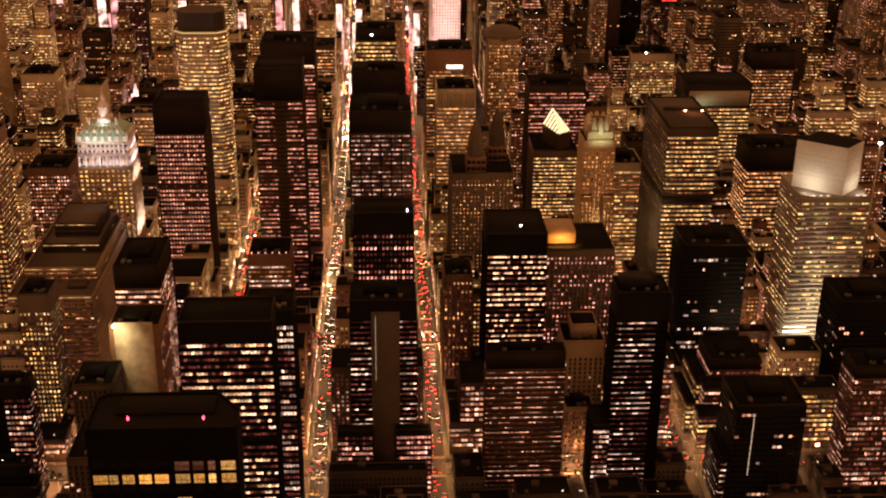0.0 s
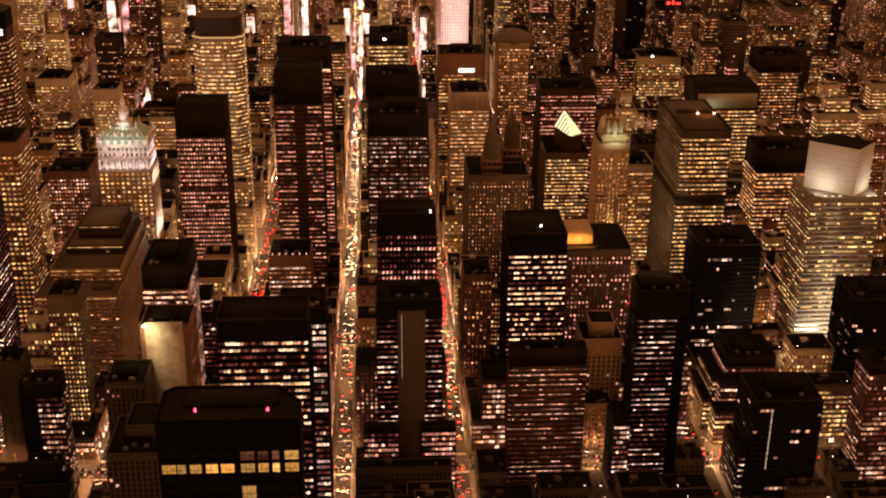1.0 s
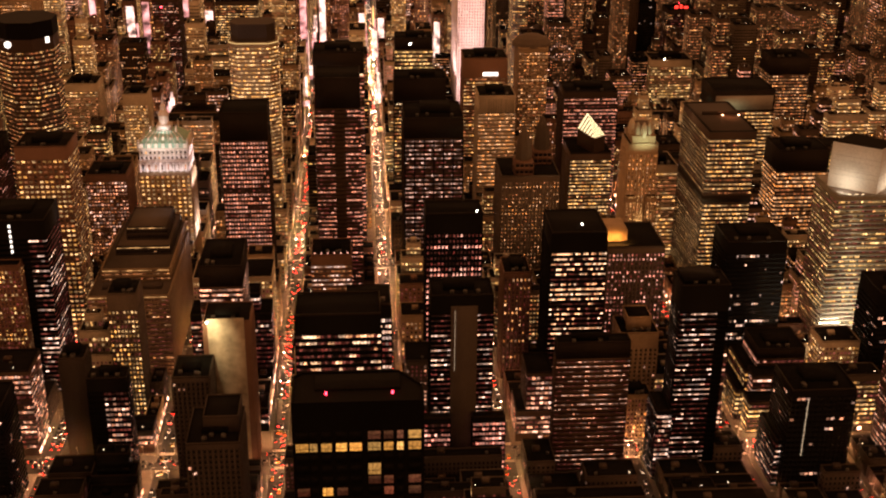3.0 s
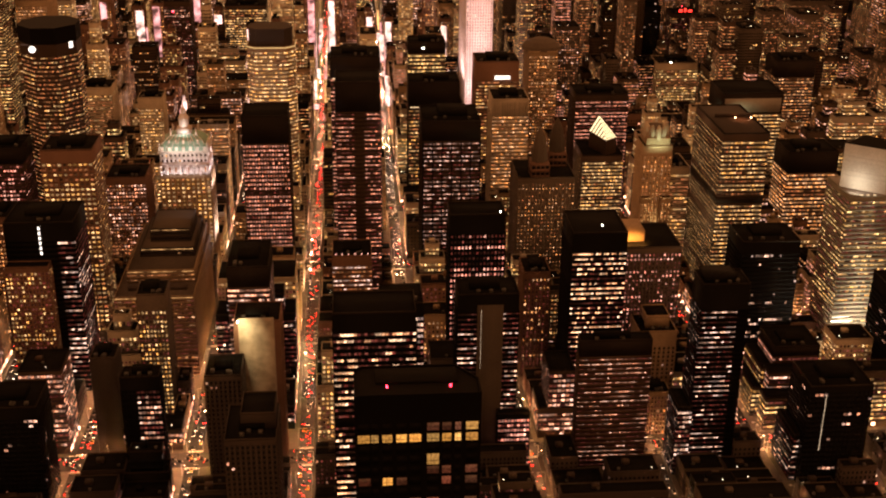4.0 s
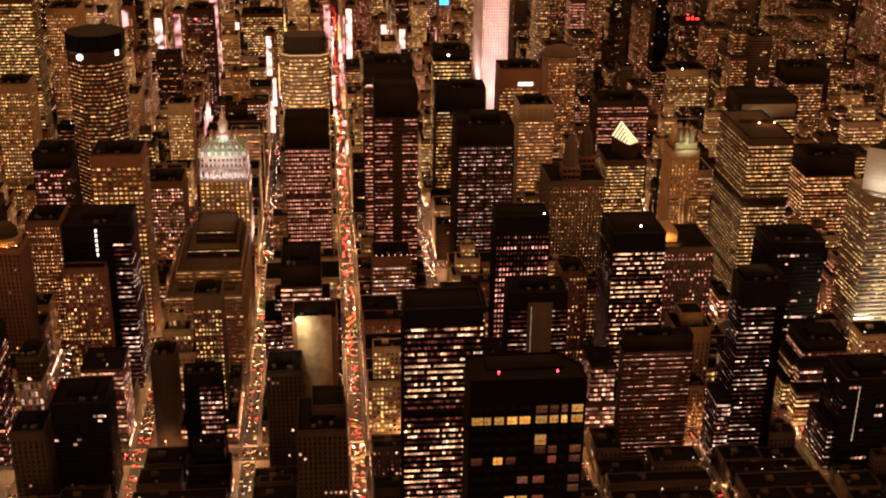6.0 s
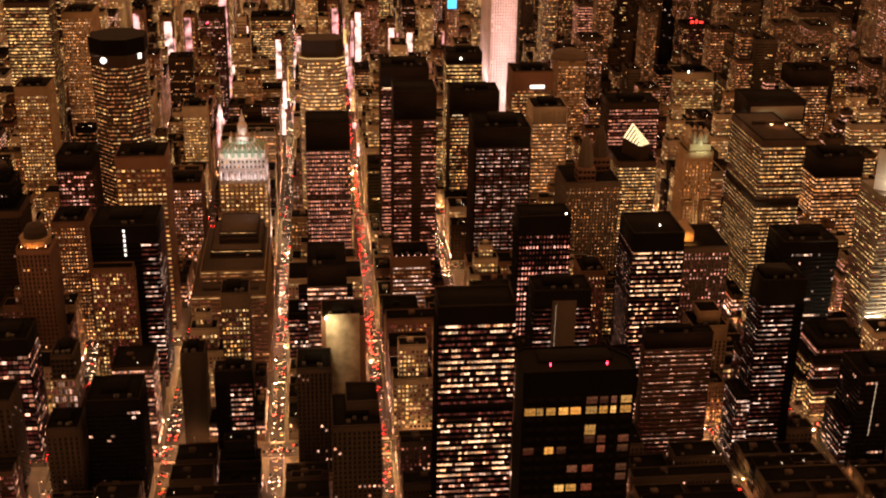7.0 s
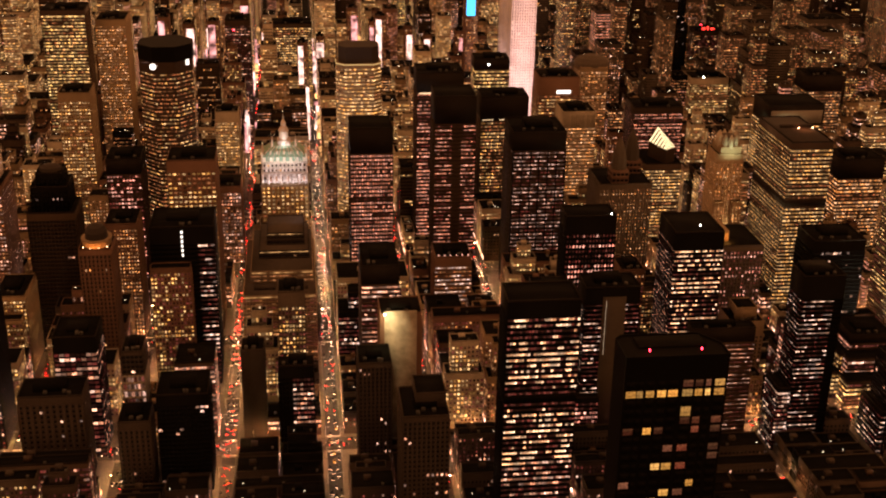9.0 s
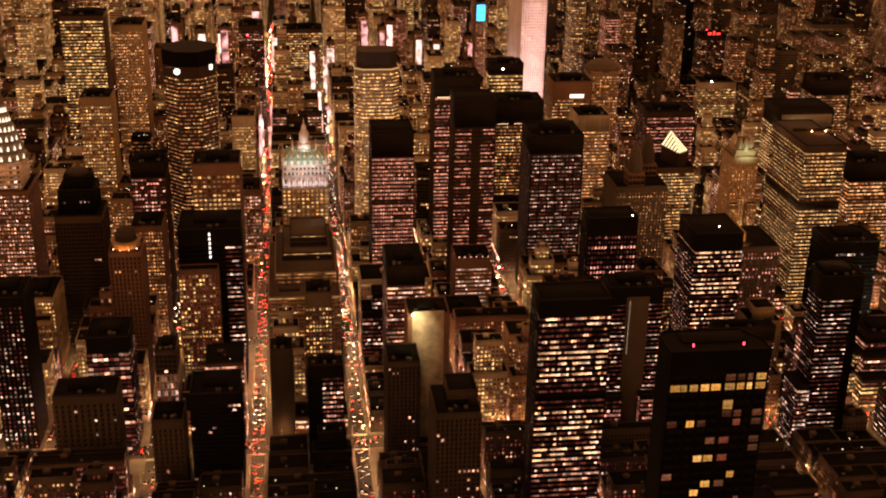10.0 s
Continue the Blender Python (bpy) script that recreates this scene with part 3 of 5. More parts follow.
for i in range(6):
    f, w = 0.01 + 0.16 * i, 0.08
    for arm in (L - A, R - A):
        out = arm.cross(B - A).normalized() * 0.35
        out = out if out.z > 0 else -out
        ring = [A + (B - A) * f, A + (B - A) * (f + w), A + (B - A) * (f + w) + arm * max(0.02, 0.96 - f - w), A + (B - A) * f + arm * (0.96 - f)]
        bm = bmesh.new()
        front, back = [bm.verts.new(v + out) for v in ring], [bm.verts.new(v) for v in ring]
        bm.faces.new(front)
        for k in range(4):
            bm.faces.new((front[k], back[k], back[(k + 1) % 4], front[(k + 1) % 4]))
        part("light_chevron", bm, LIGHTBAR, t)
t = tower("dark office tower with reddish amber windows", 431, 486, 902, 942, 139, wall=BLACK, lit=EVEN, p=0.72, bay=1.7, fh=3.7, ww=0.8, wh=0.45, run=3, blank=6)

HEROES += [(428, 473, 809, 845), (596, 652, 556, 588), (505, 552, 640, 655)]

# the stone hotel with two cupolas
t = tower("brown brick hotel with small windows and dark cupolas", 344, 395, 700, 750, 121, name="hotel", wall=DARKSTONE, lit=AMBER, p=0.42, bay=2.9, fh=3.5, ww=0.32, wh=0.42, run=1, blank=4, plant=False)
for cx, cy in ((364, 712), (384, 740)):
    volume(t, cx - 8, cx + 8, cy - 8, cy + 8, 121.3, 134, wall=BRICK, lit=WARM, p=0.1, bay=4, fh=4, blank=1, roof=False)
    ring_part("cupola", [(7.5, 134), (7.2, 142), (6.2, 149), (4.6, 156), (2.4, 161), (0.4, 165)], 8, DARKSTONE, t, (cx, cy), turn=math.pi / 8)
t = tower("office tower with tall fins at the top", 338, 374, 850, 890, 150, wall=STONE, lit=AMBER, p=0.7, bay=2.2, fh=3.8, ww=0.85, wh=0.45, run=5, blank=16)
for i in range(15):
    box_part("fin", [(338 + i * 2.4, 339 + i * 2.4, 849, 850, 133, 148)], STONE, t)
t = tower("stone-clad tower with a bright white sign at the top", 332, 378, 951, 991, 162, wall=BRICK, lit=GOLD, p=0.5, bay=3, fh=3.8, run=2, blank=20)
box_part("roof_sign", [(352, 368, 950, 951, 144, 147.5)], SIGN, t)

# the floodlit slab
t = tower("tall limestone slab floodlit in pink and white", 350, 384, 1250, 1350, 259, wall=PALE, lit=COOL, p=0.15, bay=3.4, fh=3.9, ww=0.3, wh=0.6, run=2, blank=8)
HEROES.append((325, 400, 1110, 1250))
for z in (8, 45, 80, 115, 150, 185):
    flood((367, 1218, z), (367, 1250, z + 30), 8, 22000 if z < 60 else 12500, (1, 0.58, 0.54), 32)
flood((332, 1290, 60), (350, 1296, 140), 6, 25000, (1, 0.6, 0.55), 60)
t = tower("stone tower with a rounded top and amber windows", 403, 436, 1050, 1090, 148, wall=TAN, lit=AMBER, p=0.55, bay=2.8, fh=3.7, ww=0.6, run=1.5, blank=4, plant=False)
ring_part("rounded_top", [(23, 148.3), (22, 152), (17, 157), (9, 160), (0.5, 161)], 20, DARKSTONE, t, (419.5, 1070), 0.9)
BANDLAMP = glow("band_lamp", (1, 0.65, 0.35), 1.0)
t = tower("black slab with dim window rows", 260, 311, 711, 761, 171, wall=BLACK, lit=DUSK, p=0.72, bay=2.1, fh=3.9, ww=0.92, wh=0.34, run=3, blank=18)
box_part("pier", [(260 + i * 8.4, 261.1 + i * 8.4, 710.2, 711, 0, 153) for i in range(7)], BLACK, t, kind="stuff")
t = tower("dark office tower with a line of lights under its blank top", 257.5, 309.5, 895, 932, 155.5, wall=BRONZE, lit=GOLD, p=0.45, bay=2.2, fh=3.8, run=4, blank=27)
box_part("light_line", [(259 + i * 3.1, 261.4 + i * 3.1, 894.6, 895, 130.2, 130.8) for i in range(16) if i not in (4, 5, 11)], BANDLAMP, t, kind="stuff")
t = tower("tower with a lit crown and gold bands", 261, 301, 975, 1005, 178, wall=BRONZE, lit=LIME, p=0.8, bay=2, fh=4.2, ww=0.95, wh=0.5, run=8, blank=12)
beacon(t, 277, 974, 172, WHITELAMP, 0.9, "roof_lamp")
tower("black tower with a blank centre between lit window strips", 185, 223, 703, 743, 209, wall=BLACK, lit=EVEN, p=0.55, bay=2.2, fh=3.8, ww=0.85, wh=0.36, run=4, blank=26, core=(0.42, 0.62), plant=False)
t = tower("dark tower with a band of light below its blank top", 180, 227, 820, 860, 202, wall=BLACK, lit=EVEN, p=0.75, bay=2.2, fh=3.8, ww=0.9, wh=0.45, run=6, blank=20)
box_part("light_band", [(182, 226, 819.5, 820, 181, 182)], BANDLAMP, t)
tower("black slab with a close grid of warm windows", 106, 145, 690, 730, 184, wall=BLACK, lit=EVEN, p=0.93, bay=2.4, fh=3.8, ww=0.62, wh=0.5, run=3, blank=24, plant=False)

# the gold octagon
t = thing("office_tower", "octagonal gold-lit tower with a line of cornice lights", "tower", (0, 0), "midtown towers")
HEROES.append((100, 146, 850, 885))
TALL.append((100, 146, 850, 205))
oct_out = [(108, 850), (138, 850), (146, 858), (146, 877), (138, 885), (108, 885), (100, 877), (100, 858)]
prism("wall", oct_out, 0, 205, TAN, t)
prism("top_wall", [(x + (123 - x) * 0.1, y + (867 - y) * 0.1) for x, y in oct_out], 205, 222, DARKENED, t)
prism("cornice_light", [(x + (x - 123) * 0.02, y + (y - 867) * 0.02) for x, y in oct_out], 203.6, 204.6, glow("cornice_lamp", (1, 0.6, 0.22), 0.45), t)
on, off = [], []
for (xa, ya), (xb, yb) in zip(oct_out, oct_out[1:] + oct_out[:1]):
    d = Vector((xb - xa, yb - ya, 0))
    u = d.normalized()
    lq, dq, *_ = face_grid((xa, ya, 0), u, (u.y, -u.x, 0), d.length, 4, 201, 2.2, 3.8, 0.9, 0.45, 0.9, 6, 0.06)
    on.append(lq)
    off.append(dq)
pane_part("lit_glazing", on, GOLD, t)
pane_part("dark_glazing", off, FAINT, t)

# the stone tower with the green copper roof
t = tower("stone tower with a floodlit white crown and green copper roof", 22, 68, 770, 806, 105, name="crowned_tower", wall=TAN, lit=GOLD, p=0.72, bay=4.2, fh=4.0, ww=0.5, wh=0.5, run=1.3, blank=2, plant=False)
volume(t, 23, 67, 771, 805, 105.3, 115.5, wall=PALE, lit=GOLD, p=0.3, bay=5.4, fh=9.5, ww=0.42, wh=0.7, run=1, blank=0.5, roof=False)
box_part("string_course", [(22.4, 67.6, 770.4, 805.6, 115.4, 116.4)], PALE, t)
volume(t, 23.6, 66.4, 771.6, 804.4, 116.4, 127, wall=PALE, lit=GOLD, p=0.15, bay=3.6, fh=5, ww=0.4, wh=0.5, run=1, blank=0.5, roof=False)
box_part("cornice", [(22, 68, 770, 806, 126.6, 128.2)], PALE, t)
for i in range(8):
    x = 23.8 + i * 5.9
    ring_part("column", [(0.75, 105.4), (0.6, 113), (0.9, 115.2)], 8, PALE, t, (x, 770.4))
bm = bmesh.new()
steps = [(0.5, 128.2), (1.8, 132), (4.5, 136), (8.0, 139), (11.0, 141)]
rings = []
for d, z in steps:
    rings.append([bm.verts.new(v) for v in ((23 + d, 771 + d * 0.9, z), (67 - d, 771 + d * 0.9, z), (67 - d, 805 - d * 0.9, z), (23 + d, 805 - d * 0.9, z))])
for a, b in zip(rings, rings[1:]):
    for i in range(4):
        bm.faces.new((a[i], a[(i + 1) % 4], b[(i + 1) % 4], b[i]))
bm.faces.new(rings[-1])
part("copper_roof", bm, COPPER, t, "green copper roof")
for i in range(7):
    for y in (771.2, 801.6):
        x = 26 + i * 6.35
        prism("dormer", [(x - 1.3, y), (x + 1.3, y), (x + 1.3, y + 3.2), (x - 1.3, y + 3.2)], 128.2, 132.4, PALE, t)
        prism("dormer_roof", [(x - 1.5, y - 0.2), (x + 1.5, y - 0.2), (x + 1.5, y + 3.2), (x - 1.5, y + 3.2)], 132.4, 133.4, COPPER, t, slope=(132.6, 132.6, 134.4, 134.4))
for i in range(5):
    x = 32 + i * 6.5
    prism("upper_dormer", [(x - 0.8, 774.2), (x + 0.8, 774.2), (x + 0.8, 778), (x - 0.8, 778)], 134, 137.6, PALE, t)
for x in (23.2, 64.4):
    for i in range(5):
        y = 775 + i * 6.2
        prism("dormer", [(x, y), (x + 2.4, y), (x + 2.4, y + 2.2), (x, y + 2.2)], 128.2, 132.8, PALE, t)
for d, z, h in ((0.5, 128.2, 1.0), (10.5, 140.6, 0.75)):
    for x, y in ((23 + d, 771 + d * 0.9), (67 - d, 771 + d * 0.9), (23 + d, 805 - d * 0.9), (67 - d, 805 - d * 0.9)):
        ring_part("corner_urn", [(1.2 * h, z), (1.3 * h, z + 3 * h), (0.7 * h, z + 5 * h), (0.9 * h, z + 6.5 * h), (0.1, z + 9 * h)], 8, PALE, t, (x, y))
for i in range(9):
    f = i / 8
    for y, w in ((771.0, 1), (805.0, -1)):
        for (d0, z0), (d1, z1) in zip(steps, steps[1:]):
            xa, xb = 23 + d0 + (44 - 2 * d0) * f, 23 + d1 + (44 - 2 * d1) * f
            prism("roof_rib", [(xa - 0.25, y + w * d0 * 0.9), (xa + 0.25, y + w * d0 * 0.9), (xb + 0.25, y + w * d1 * 0.9), (xb - 0.25, y + w * d1 * 0.9)], z0, z1, PALE, t, slope=(z0 + 0.4, z0 + 0.4, z1 + 0.4, z1 + 0.4))
box_part("lantern_base", [(38.5, 51.5, 782, 794, 141, 146)], PALE, t)
ring_part("lantern", [(4.6, 146), (4.4, 154), (5.2, 154.4), (3.6, 158), (2.6, 159), (2.4, 163), (1.0, 165), (0.4, 168), (0.1, 172)], 10, PALE, t, (45, 788))
flood((45, 762.5, 105.5), (45, 771, 122), 1.5, 3400, (1, 0.82, 0.82), 44)
flood((77, 788, 92), (68, 788, 118), 2.5, 24000, (1, 0.76, 0.74), 34)
flood((78, 788, 40), (68, 788, 84), 2.5, 24000, (1, 0.76, 0.72), 34)
flood((45, 761, 130), (45, 778, 138), 1.5, 2100, (1, 0.9, 0.78), 40)
flood((45, 775, 142), (45, 788, 155), 1, 900, (1, 0.86, 0.78), 6)
# terraced base before it
t = thing("terraced_building", "low terraced stone building with lit ledges", "building", (0, 0))
HEROES.append((9, 71, 560, 725))
TIERS = ((9, 71, 581, 712, 0, 70, TAN, 0.3), (15, 69, 610, 712, 70.3, 80, TAN, 0.3), (22, 66, 640, 710, 80.3, 87, DARKENED, 0.1), (29, 62, 655, 700, 87.3, 98, DARKENED, 0.04))
LEDGE = glow("ledge_lamp", (1, 0.5, 0.18), 0.5)
uneven(LEDGE, 0.0, 2.0, 0.16)
for x0, x1, y0, y1, z0, z, wall, p in TIERS:
    volume(t, x0, x1, y0, y1, z0, z, wall=wall, lit=AMBER, p=p, bay=2.6, fh=3.6, ww=0.8, wh=0.28, run=4, blank=1.5)
    # paler deck over the black roof: the neighbours' light, put into the colour
    box_part("roof_deck", [(x0 + 0.6, x1 - 0.6, y0 + 0.6, y1 - 0.6, z + 0.3, z + 0.4)], DARKSTONE, t)
    box_part("ledge_light", [(x0 + 1, x1 - 1, y0 - 0.6, y0 - 0.1, z - 0.6, z - 0.3)], LEDGE, t)
for a, b in ((12, 40), (44, 68)):
    box_part("roof_unit", [(a + 6, b - 4, 594, 603, 70.3, 73)], DARKENED, t)

# the long octagon with the round sign
t = thing("office_tower", "broad octagonal tower with a black top and a round white sign", "tower", (0, 0), "midtown towers")
HEROES.append((-84, -36, 735, 790))
TALL.append((-84, -36, 735, 236))
o = [(-84, 752), (-70, 737), (-50, 737), (-36, 752), (-36, 772), (-50, 787), (-70, 787), (-84, 772)]
prism("wall", o, 0, 236, BRONZE, t)
prism("black_top", [(x + (x + 60) * 0.02, y + (y - 762) * 0.02) for x, y in o], 236, 250, BLACK, t)
on, off = [], []
for (xa, ya), (xb, yb) in zip(o, o[1:] + o[:1]):
    d = Vector((xb - xa, yb - ya, 0))
    u = d.normalized()
    lq, dq, *_ = face_grid((xa, ya, 0), u, (u.y, -u.x, 0), d.length, 4, 226, 1.9, 3.8, 0.85, 0.38, 0.4, 4, 0.06)
    on.append(lq)
    off.append(dq)
pane_part("lit_glazing", on, GOLD, t)
pane_part("dark_glazing", off, FAINT, t)
bm = bmesh.new()
bmesh.ops.create_cone(bm, cap_ends=True, segments=24, radius1=2.8, radius2=2.8, depth=0.8, matrix=pose(-70, 736.4, 232, 90))
part("round_sign", bm, SIGN, t, "round white illuminated sign")
prism("name_sign", [(-40.9, 746.2), (-38.4, 748.8), (-38.7, 749.2), (-41.2, 746.6)], 231, 236, SIGN, t)
box_part("sign_light", [(-80, -74, 741.5, 742.5, 234.6, 235.0)], DUSK, t)

tower("stone office tower with tall lit windows in even rows", -56, -14, 665, 705, 165, wall=BRICK, lit=GOLD, p=0.85, bay=4.2, fh=4.2, ww=0.62, wh=0.5, run=1.6, blank=10)
t = tower("black tower with curved lit window bands", -62, -11, 560, 605, 143, wall=BLACK, lit=COOL, p=0.4, bay=2.5, fh=4.0, ww=0.96, wh=0.35, run=9, blank=14, core=(0.0, 0.75))
box_part("window_column", [(-37, -35.6, 559.6, 560, 118 + i * 4, 120.2 + i * 4) for i in range(6)], SIGN, t, kind="stuff")
volume(t, -62, -30, 548, 560, 0, 112, wall=BRICK, lit=GOLD, p=0.6, bay=2.6, fh=3.6, ww=0.55, wh=0.5, run=1.4, blank=3)
tower("low dark brick house before the curved tower", -60, -12, 506, 544, 18, name="apartment_house", wall=DARKENED, lit=WARM, p=0.1, bay=3, fh=3.5, ww=0.4, run=1, blank=3)
tower("dark office block with square lit windows", -39, -1, 825, 865, 84, name="office_block", wall=BRICK, lit=WARM, p=0.55, bay=2.8, fh=3.6, ww=0.6, run=1.5, blank=6)
tower("stone block with a grid of gold windows", -37, -10, 1027, 1057, 106, wall=STONE, lit=GOLD, p=0.9, bay=2.6, fh=3.6, ww=0.6, run=5, blank=12)
tower("broad slab with bands of amber light", 24, 83, 1430, 1470, 125, wall=BRONZE, lit=GOLD, p=0.85, bay=2.4, fh=3.6, ww=0.95, wh=0.45, run=10, blank=5)
t = tower("dark tower with small white windows and a red beacon", -33, -1, 1250, 1290, 168, wall=BLACK, lit=WARM, p=0.6, bay=2.4, fh=3.6, ww=0.5, run=1.3, blank=6)
beacon(t, -22, 1249, 155, RED, 1.2)
t = tower("office block with lit bands below a cluttered black roof", 106, 136, 508, 558, 126, name="office_block", wall=BRONZE, lit=WARM, p=0.75, bay=2, fh=3.8, ww=0.96, wh=0.4, run=9, blank=16)
t = tower("brick building with a blank pale wall lit by one lamp", 116, 147, 440, 470, 116, name="brick_building", wall=BRICK, lit=WARM, p=0.4, bay=3, fh=3.6, faces="SN", blank=6)
box_part("blank_wall", [(119, 143, 439.2, 440, 0, 119)], MOTTLED, t, "blank pale wall lit by a lamp")
beacon(t, 119, 437, 117, WHITELAMP, 0.5, "wall_lamp")
flood((117, 431, 121), (131, 440, 96), 1.5, 4200, (1, 0.76, 0.38))
tower("dark brick apartment tower with few lit windows", 98, 122, 409, 439, 92, name="apartment_tower", wall=DARKENED, lit=WARM, p=0.05, bay=3, fh=3.4, ww=0.4, run=1, blank=3)
t = tower("dark apartment tower with stepped roof", 121, 151, 303, 343, 108, name="apartment_tower", wall=DARKENED, lit=WARM, p=0.13, bay=3, fh=3.4, ww=0.5, run=2, blank=3)
volume(t, 130, 150, 315, 340, 108.3, 118, wall=DARKENED, lit=WARM, p=0.0, blank=20)
tower("narrow stone tower with warm windows near its top", 40, 61, 508, 533, 106, wall=DARKSTONE, lit=GOLD, p=0.75, bay=2.6, fh=3.7, ww=0.55, run=3, blank=12)
tower("brick tower with a grid of gold windows", -112, -84, 651, 691, 112, wall=BRICK, lit=AMBER, p=0.75, bay=2.4, fh=3.5, ww=0.5, run=1.5, blank=4)
tower("dark apartment block with few lit windows", -45, -9, 398, 433, 79, name="apartment_tower", wall=BLACK, lit=WARM, p=0.06, bay=3, fh=3.5, blank=8)
tower("black tower with bright window rows under its roof", -123, -92, 451, 486, 101, wall=BLACK, lit=WARM, p=0.5, bay=3.6, fh=3.8, ww=0.88, wh=0.6, run=3, blank=12)
t = tower("slender tower under construction with work lights", -70, -55, 422, 447, 102, wall=DARKENED, lit=COOL, p=0.12, bay=3, fh=3.8, run=2, blank=2)
volume(t, -70.3, -54.7, 421.7, 447.3, 60, 84, wall=CONCRETE, lit=DUSK, p=0.9, bay=2.5, fh=4.8, ww=0.8, wh=0.7, run=6, blank=0.5, roof=False)
tower("dark tower with small white windows", -194, -169, 468, 508, 128, wall=BLACK, lit=COOL, p=0.45, bay=3.2, fh=3.6, ww=0.4, wh=0.5, run=1.5, blank=6)
tower("gold-lit office tower with a blank stone top", -185, -153, 880, 920, 170, wall=TAN, lit=GOLD, p=0.7, bay=2.8, fh=3.7, ww=0.6, run=2, blank=8)
tower("tall tower with bright yellow window bands", -227, -179, 1050, 1090, 222, wall=BRONZE, lit=LIME, p=0.85, bay=2.2, fh=3.8, ww=0.9, run=6, blank=5)
tower("stone tower with amber windows", -176, -141, 1100, 1150, 200, wall=TAN, lit=AMBER, p=0.65, bay=2.6, fh=3.7, ww=0.5, run=2, blank=6)
t = tower("dark stepped tower with hardly any lit windows", -174, -134, 640, 680, 128, wall=BLACK, lit=WARM, p=-0.3, bay=3, fh=3.6, blank=6, plant=False)
for x0, x1, y0, y1, z0, z1 in ((-170, -139, 645, 678, 128.3, 150), (-165, -143, 649, 674, 150.3, 161)):
    volume(t, x0, x1, y0, y1, z0, z1, wall=BLACK, lit=DUSK, p=0.03, bay=3.4, fh=3.7, ww=0.4, blank=4)
ring_part("rounded_top", [(10, 161.3), (9, 164), (5, 166), (0.5, 166.6)], 14, DARKENED, t, (-154, 661), 0.9)
tower("dark office tower with rosy lit rows", -117, -86, 720, 760, 149, wall=BLACK, lit=PINK, p=0.5, bay=2.6, fh=3.7, ww=0.7, run=3, blank=14)
t = tower("brown brick tower with an orange-lit crown", -115, -90, 541, 571, 133, wall=BRICK, lit=AMBER, p=0.12, bay=3, fh=3.6, ww=0.4, run=1, blank=4, plant=False)
ring_part("crown_drum", [(11.5, 133.3), (11.5, 138), (12.2, 138.2), (12.2, 139)], 16, TAN, t, (-102.5, 556), 1.15)
ring_part("crown_roof", [(9, 139), (8.5, 144), (6, 148), (1, 150)], 16, DARKENED, t, (-102.5, 556), 1.15)
for i in range(4):
    a = math.radians(225 + i * 30)
    beacon(t, -102.5 + 13 * math.cos(a), 556 + 15 * math.sin(a), 133.4, ORANGELAMP, 0.25, "rim_lamp")
flood((-102.5, 541.6, 134.2), (-102.5, 545, 138), 0.6, 900, (1, 0.3, 0.06), 20)
tower("stepped pale stone tower with dim windows", -116, -79, 1100, 1140, 98, wall=STONE, lit=GOLD, p=0.3, bay=2.8, fh=3.6, run=1.5, blank=8)
t = tower("brick office block with small lit windows", 396, 455, 560, 612, 112, name="office_block", wall=DARKSTONE, lit=PINK, p=0.36, bay=2.9, fh=3.6, ww=0.42, wh=0.46, run=1.2, blank=4, plant=False)
box_part("penthouse", [(407, 428, 574, 600, 112.3, 121.5)], TAN, t, "penthouse with orange-lit walls")
flood((417, 564, 114), (417, 574, 118), 3, 9000, (1, 0.4, 0.08), 20)
t = tower("low office block with a row of small lamps on the roof", 180, 213, 640, 676, 76, name="office_block", wall=BRICK, lit=COOL, p=0.6, bay=1.8, fh=3.8, ww=0.93, wh=0.4, run=5, blank=8)
for i in range(6):
    beacon(t, 183 + i * 5.4, 642, 77, glow("rosy_lamp", (1, 0.42, 0.3), 1.6), 0.35, "roof_lamp")

# the steel-crowned tower
t = tower("tall brick tower below a stepped steel crown of lit arches", -236, -196, 652, 700, 148, name="spired_tower", wall=BRICK, lit=WARM, p=0.65, bay=2.6, fh=3.7, ww=0.62, wh=0.5, run=2.5, blank=3, plant=False)
volume(t, -230, -202, 658, 694, 148.3, 172, wall=PALE, lit=COOL, p=0.3, bay=3, fh=4, blank=2, roof=False)
ARCH = glow("arch_window", (1, 0.75, 0.5), 1.3)
for i in range(6):
    r = 15 - i * 2.2
    z = 172 + i * 8
    ring_part("crown_tier", [(r * 1.25, z), (r * 1.2, z + 4), (r * 0.95, z + 8)], 16, GREY, t, (-216, 676))
    quads = []
    for j in range(7):
        a = math.radians(-150 + j * 20)
        c = Vector((-216 + r * 1.3 * math.cos(a), 676 + r * 1.3 * math.sin(a), z + 2))
        u = Vector((-math.sin(a), math.cos(a), 0)) * 1.1
        quads.append([c - u, c + u, c + u * 0.2 + Vector((0, 0, 4.2)), c - u * 0.2 + Vector((0, 0, 4.2))])
    pane_part("arch_windows", np.array(quads), ARCH, t)
ring_part("spire", [(2.5, 220), (1.2, 240), (0.1, 280)], 8, GREY, t, (-216, 676))

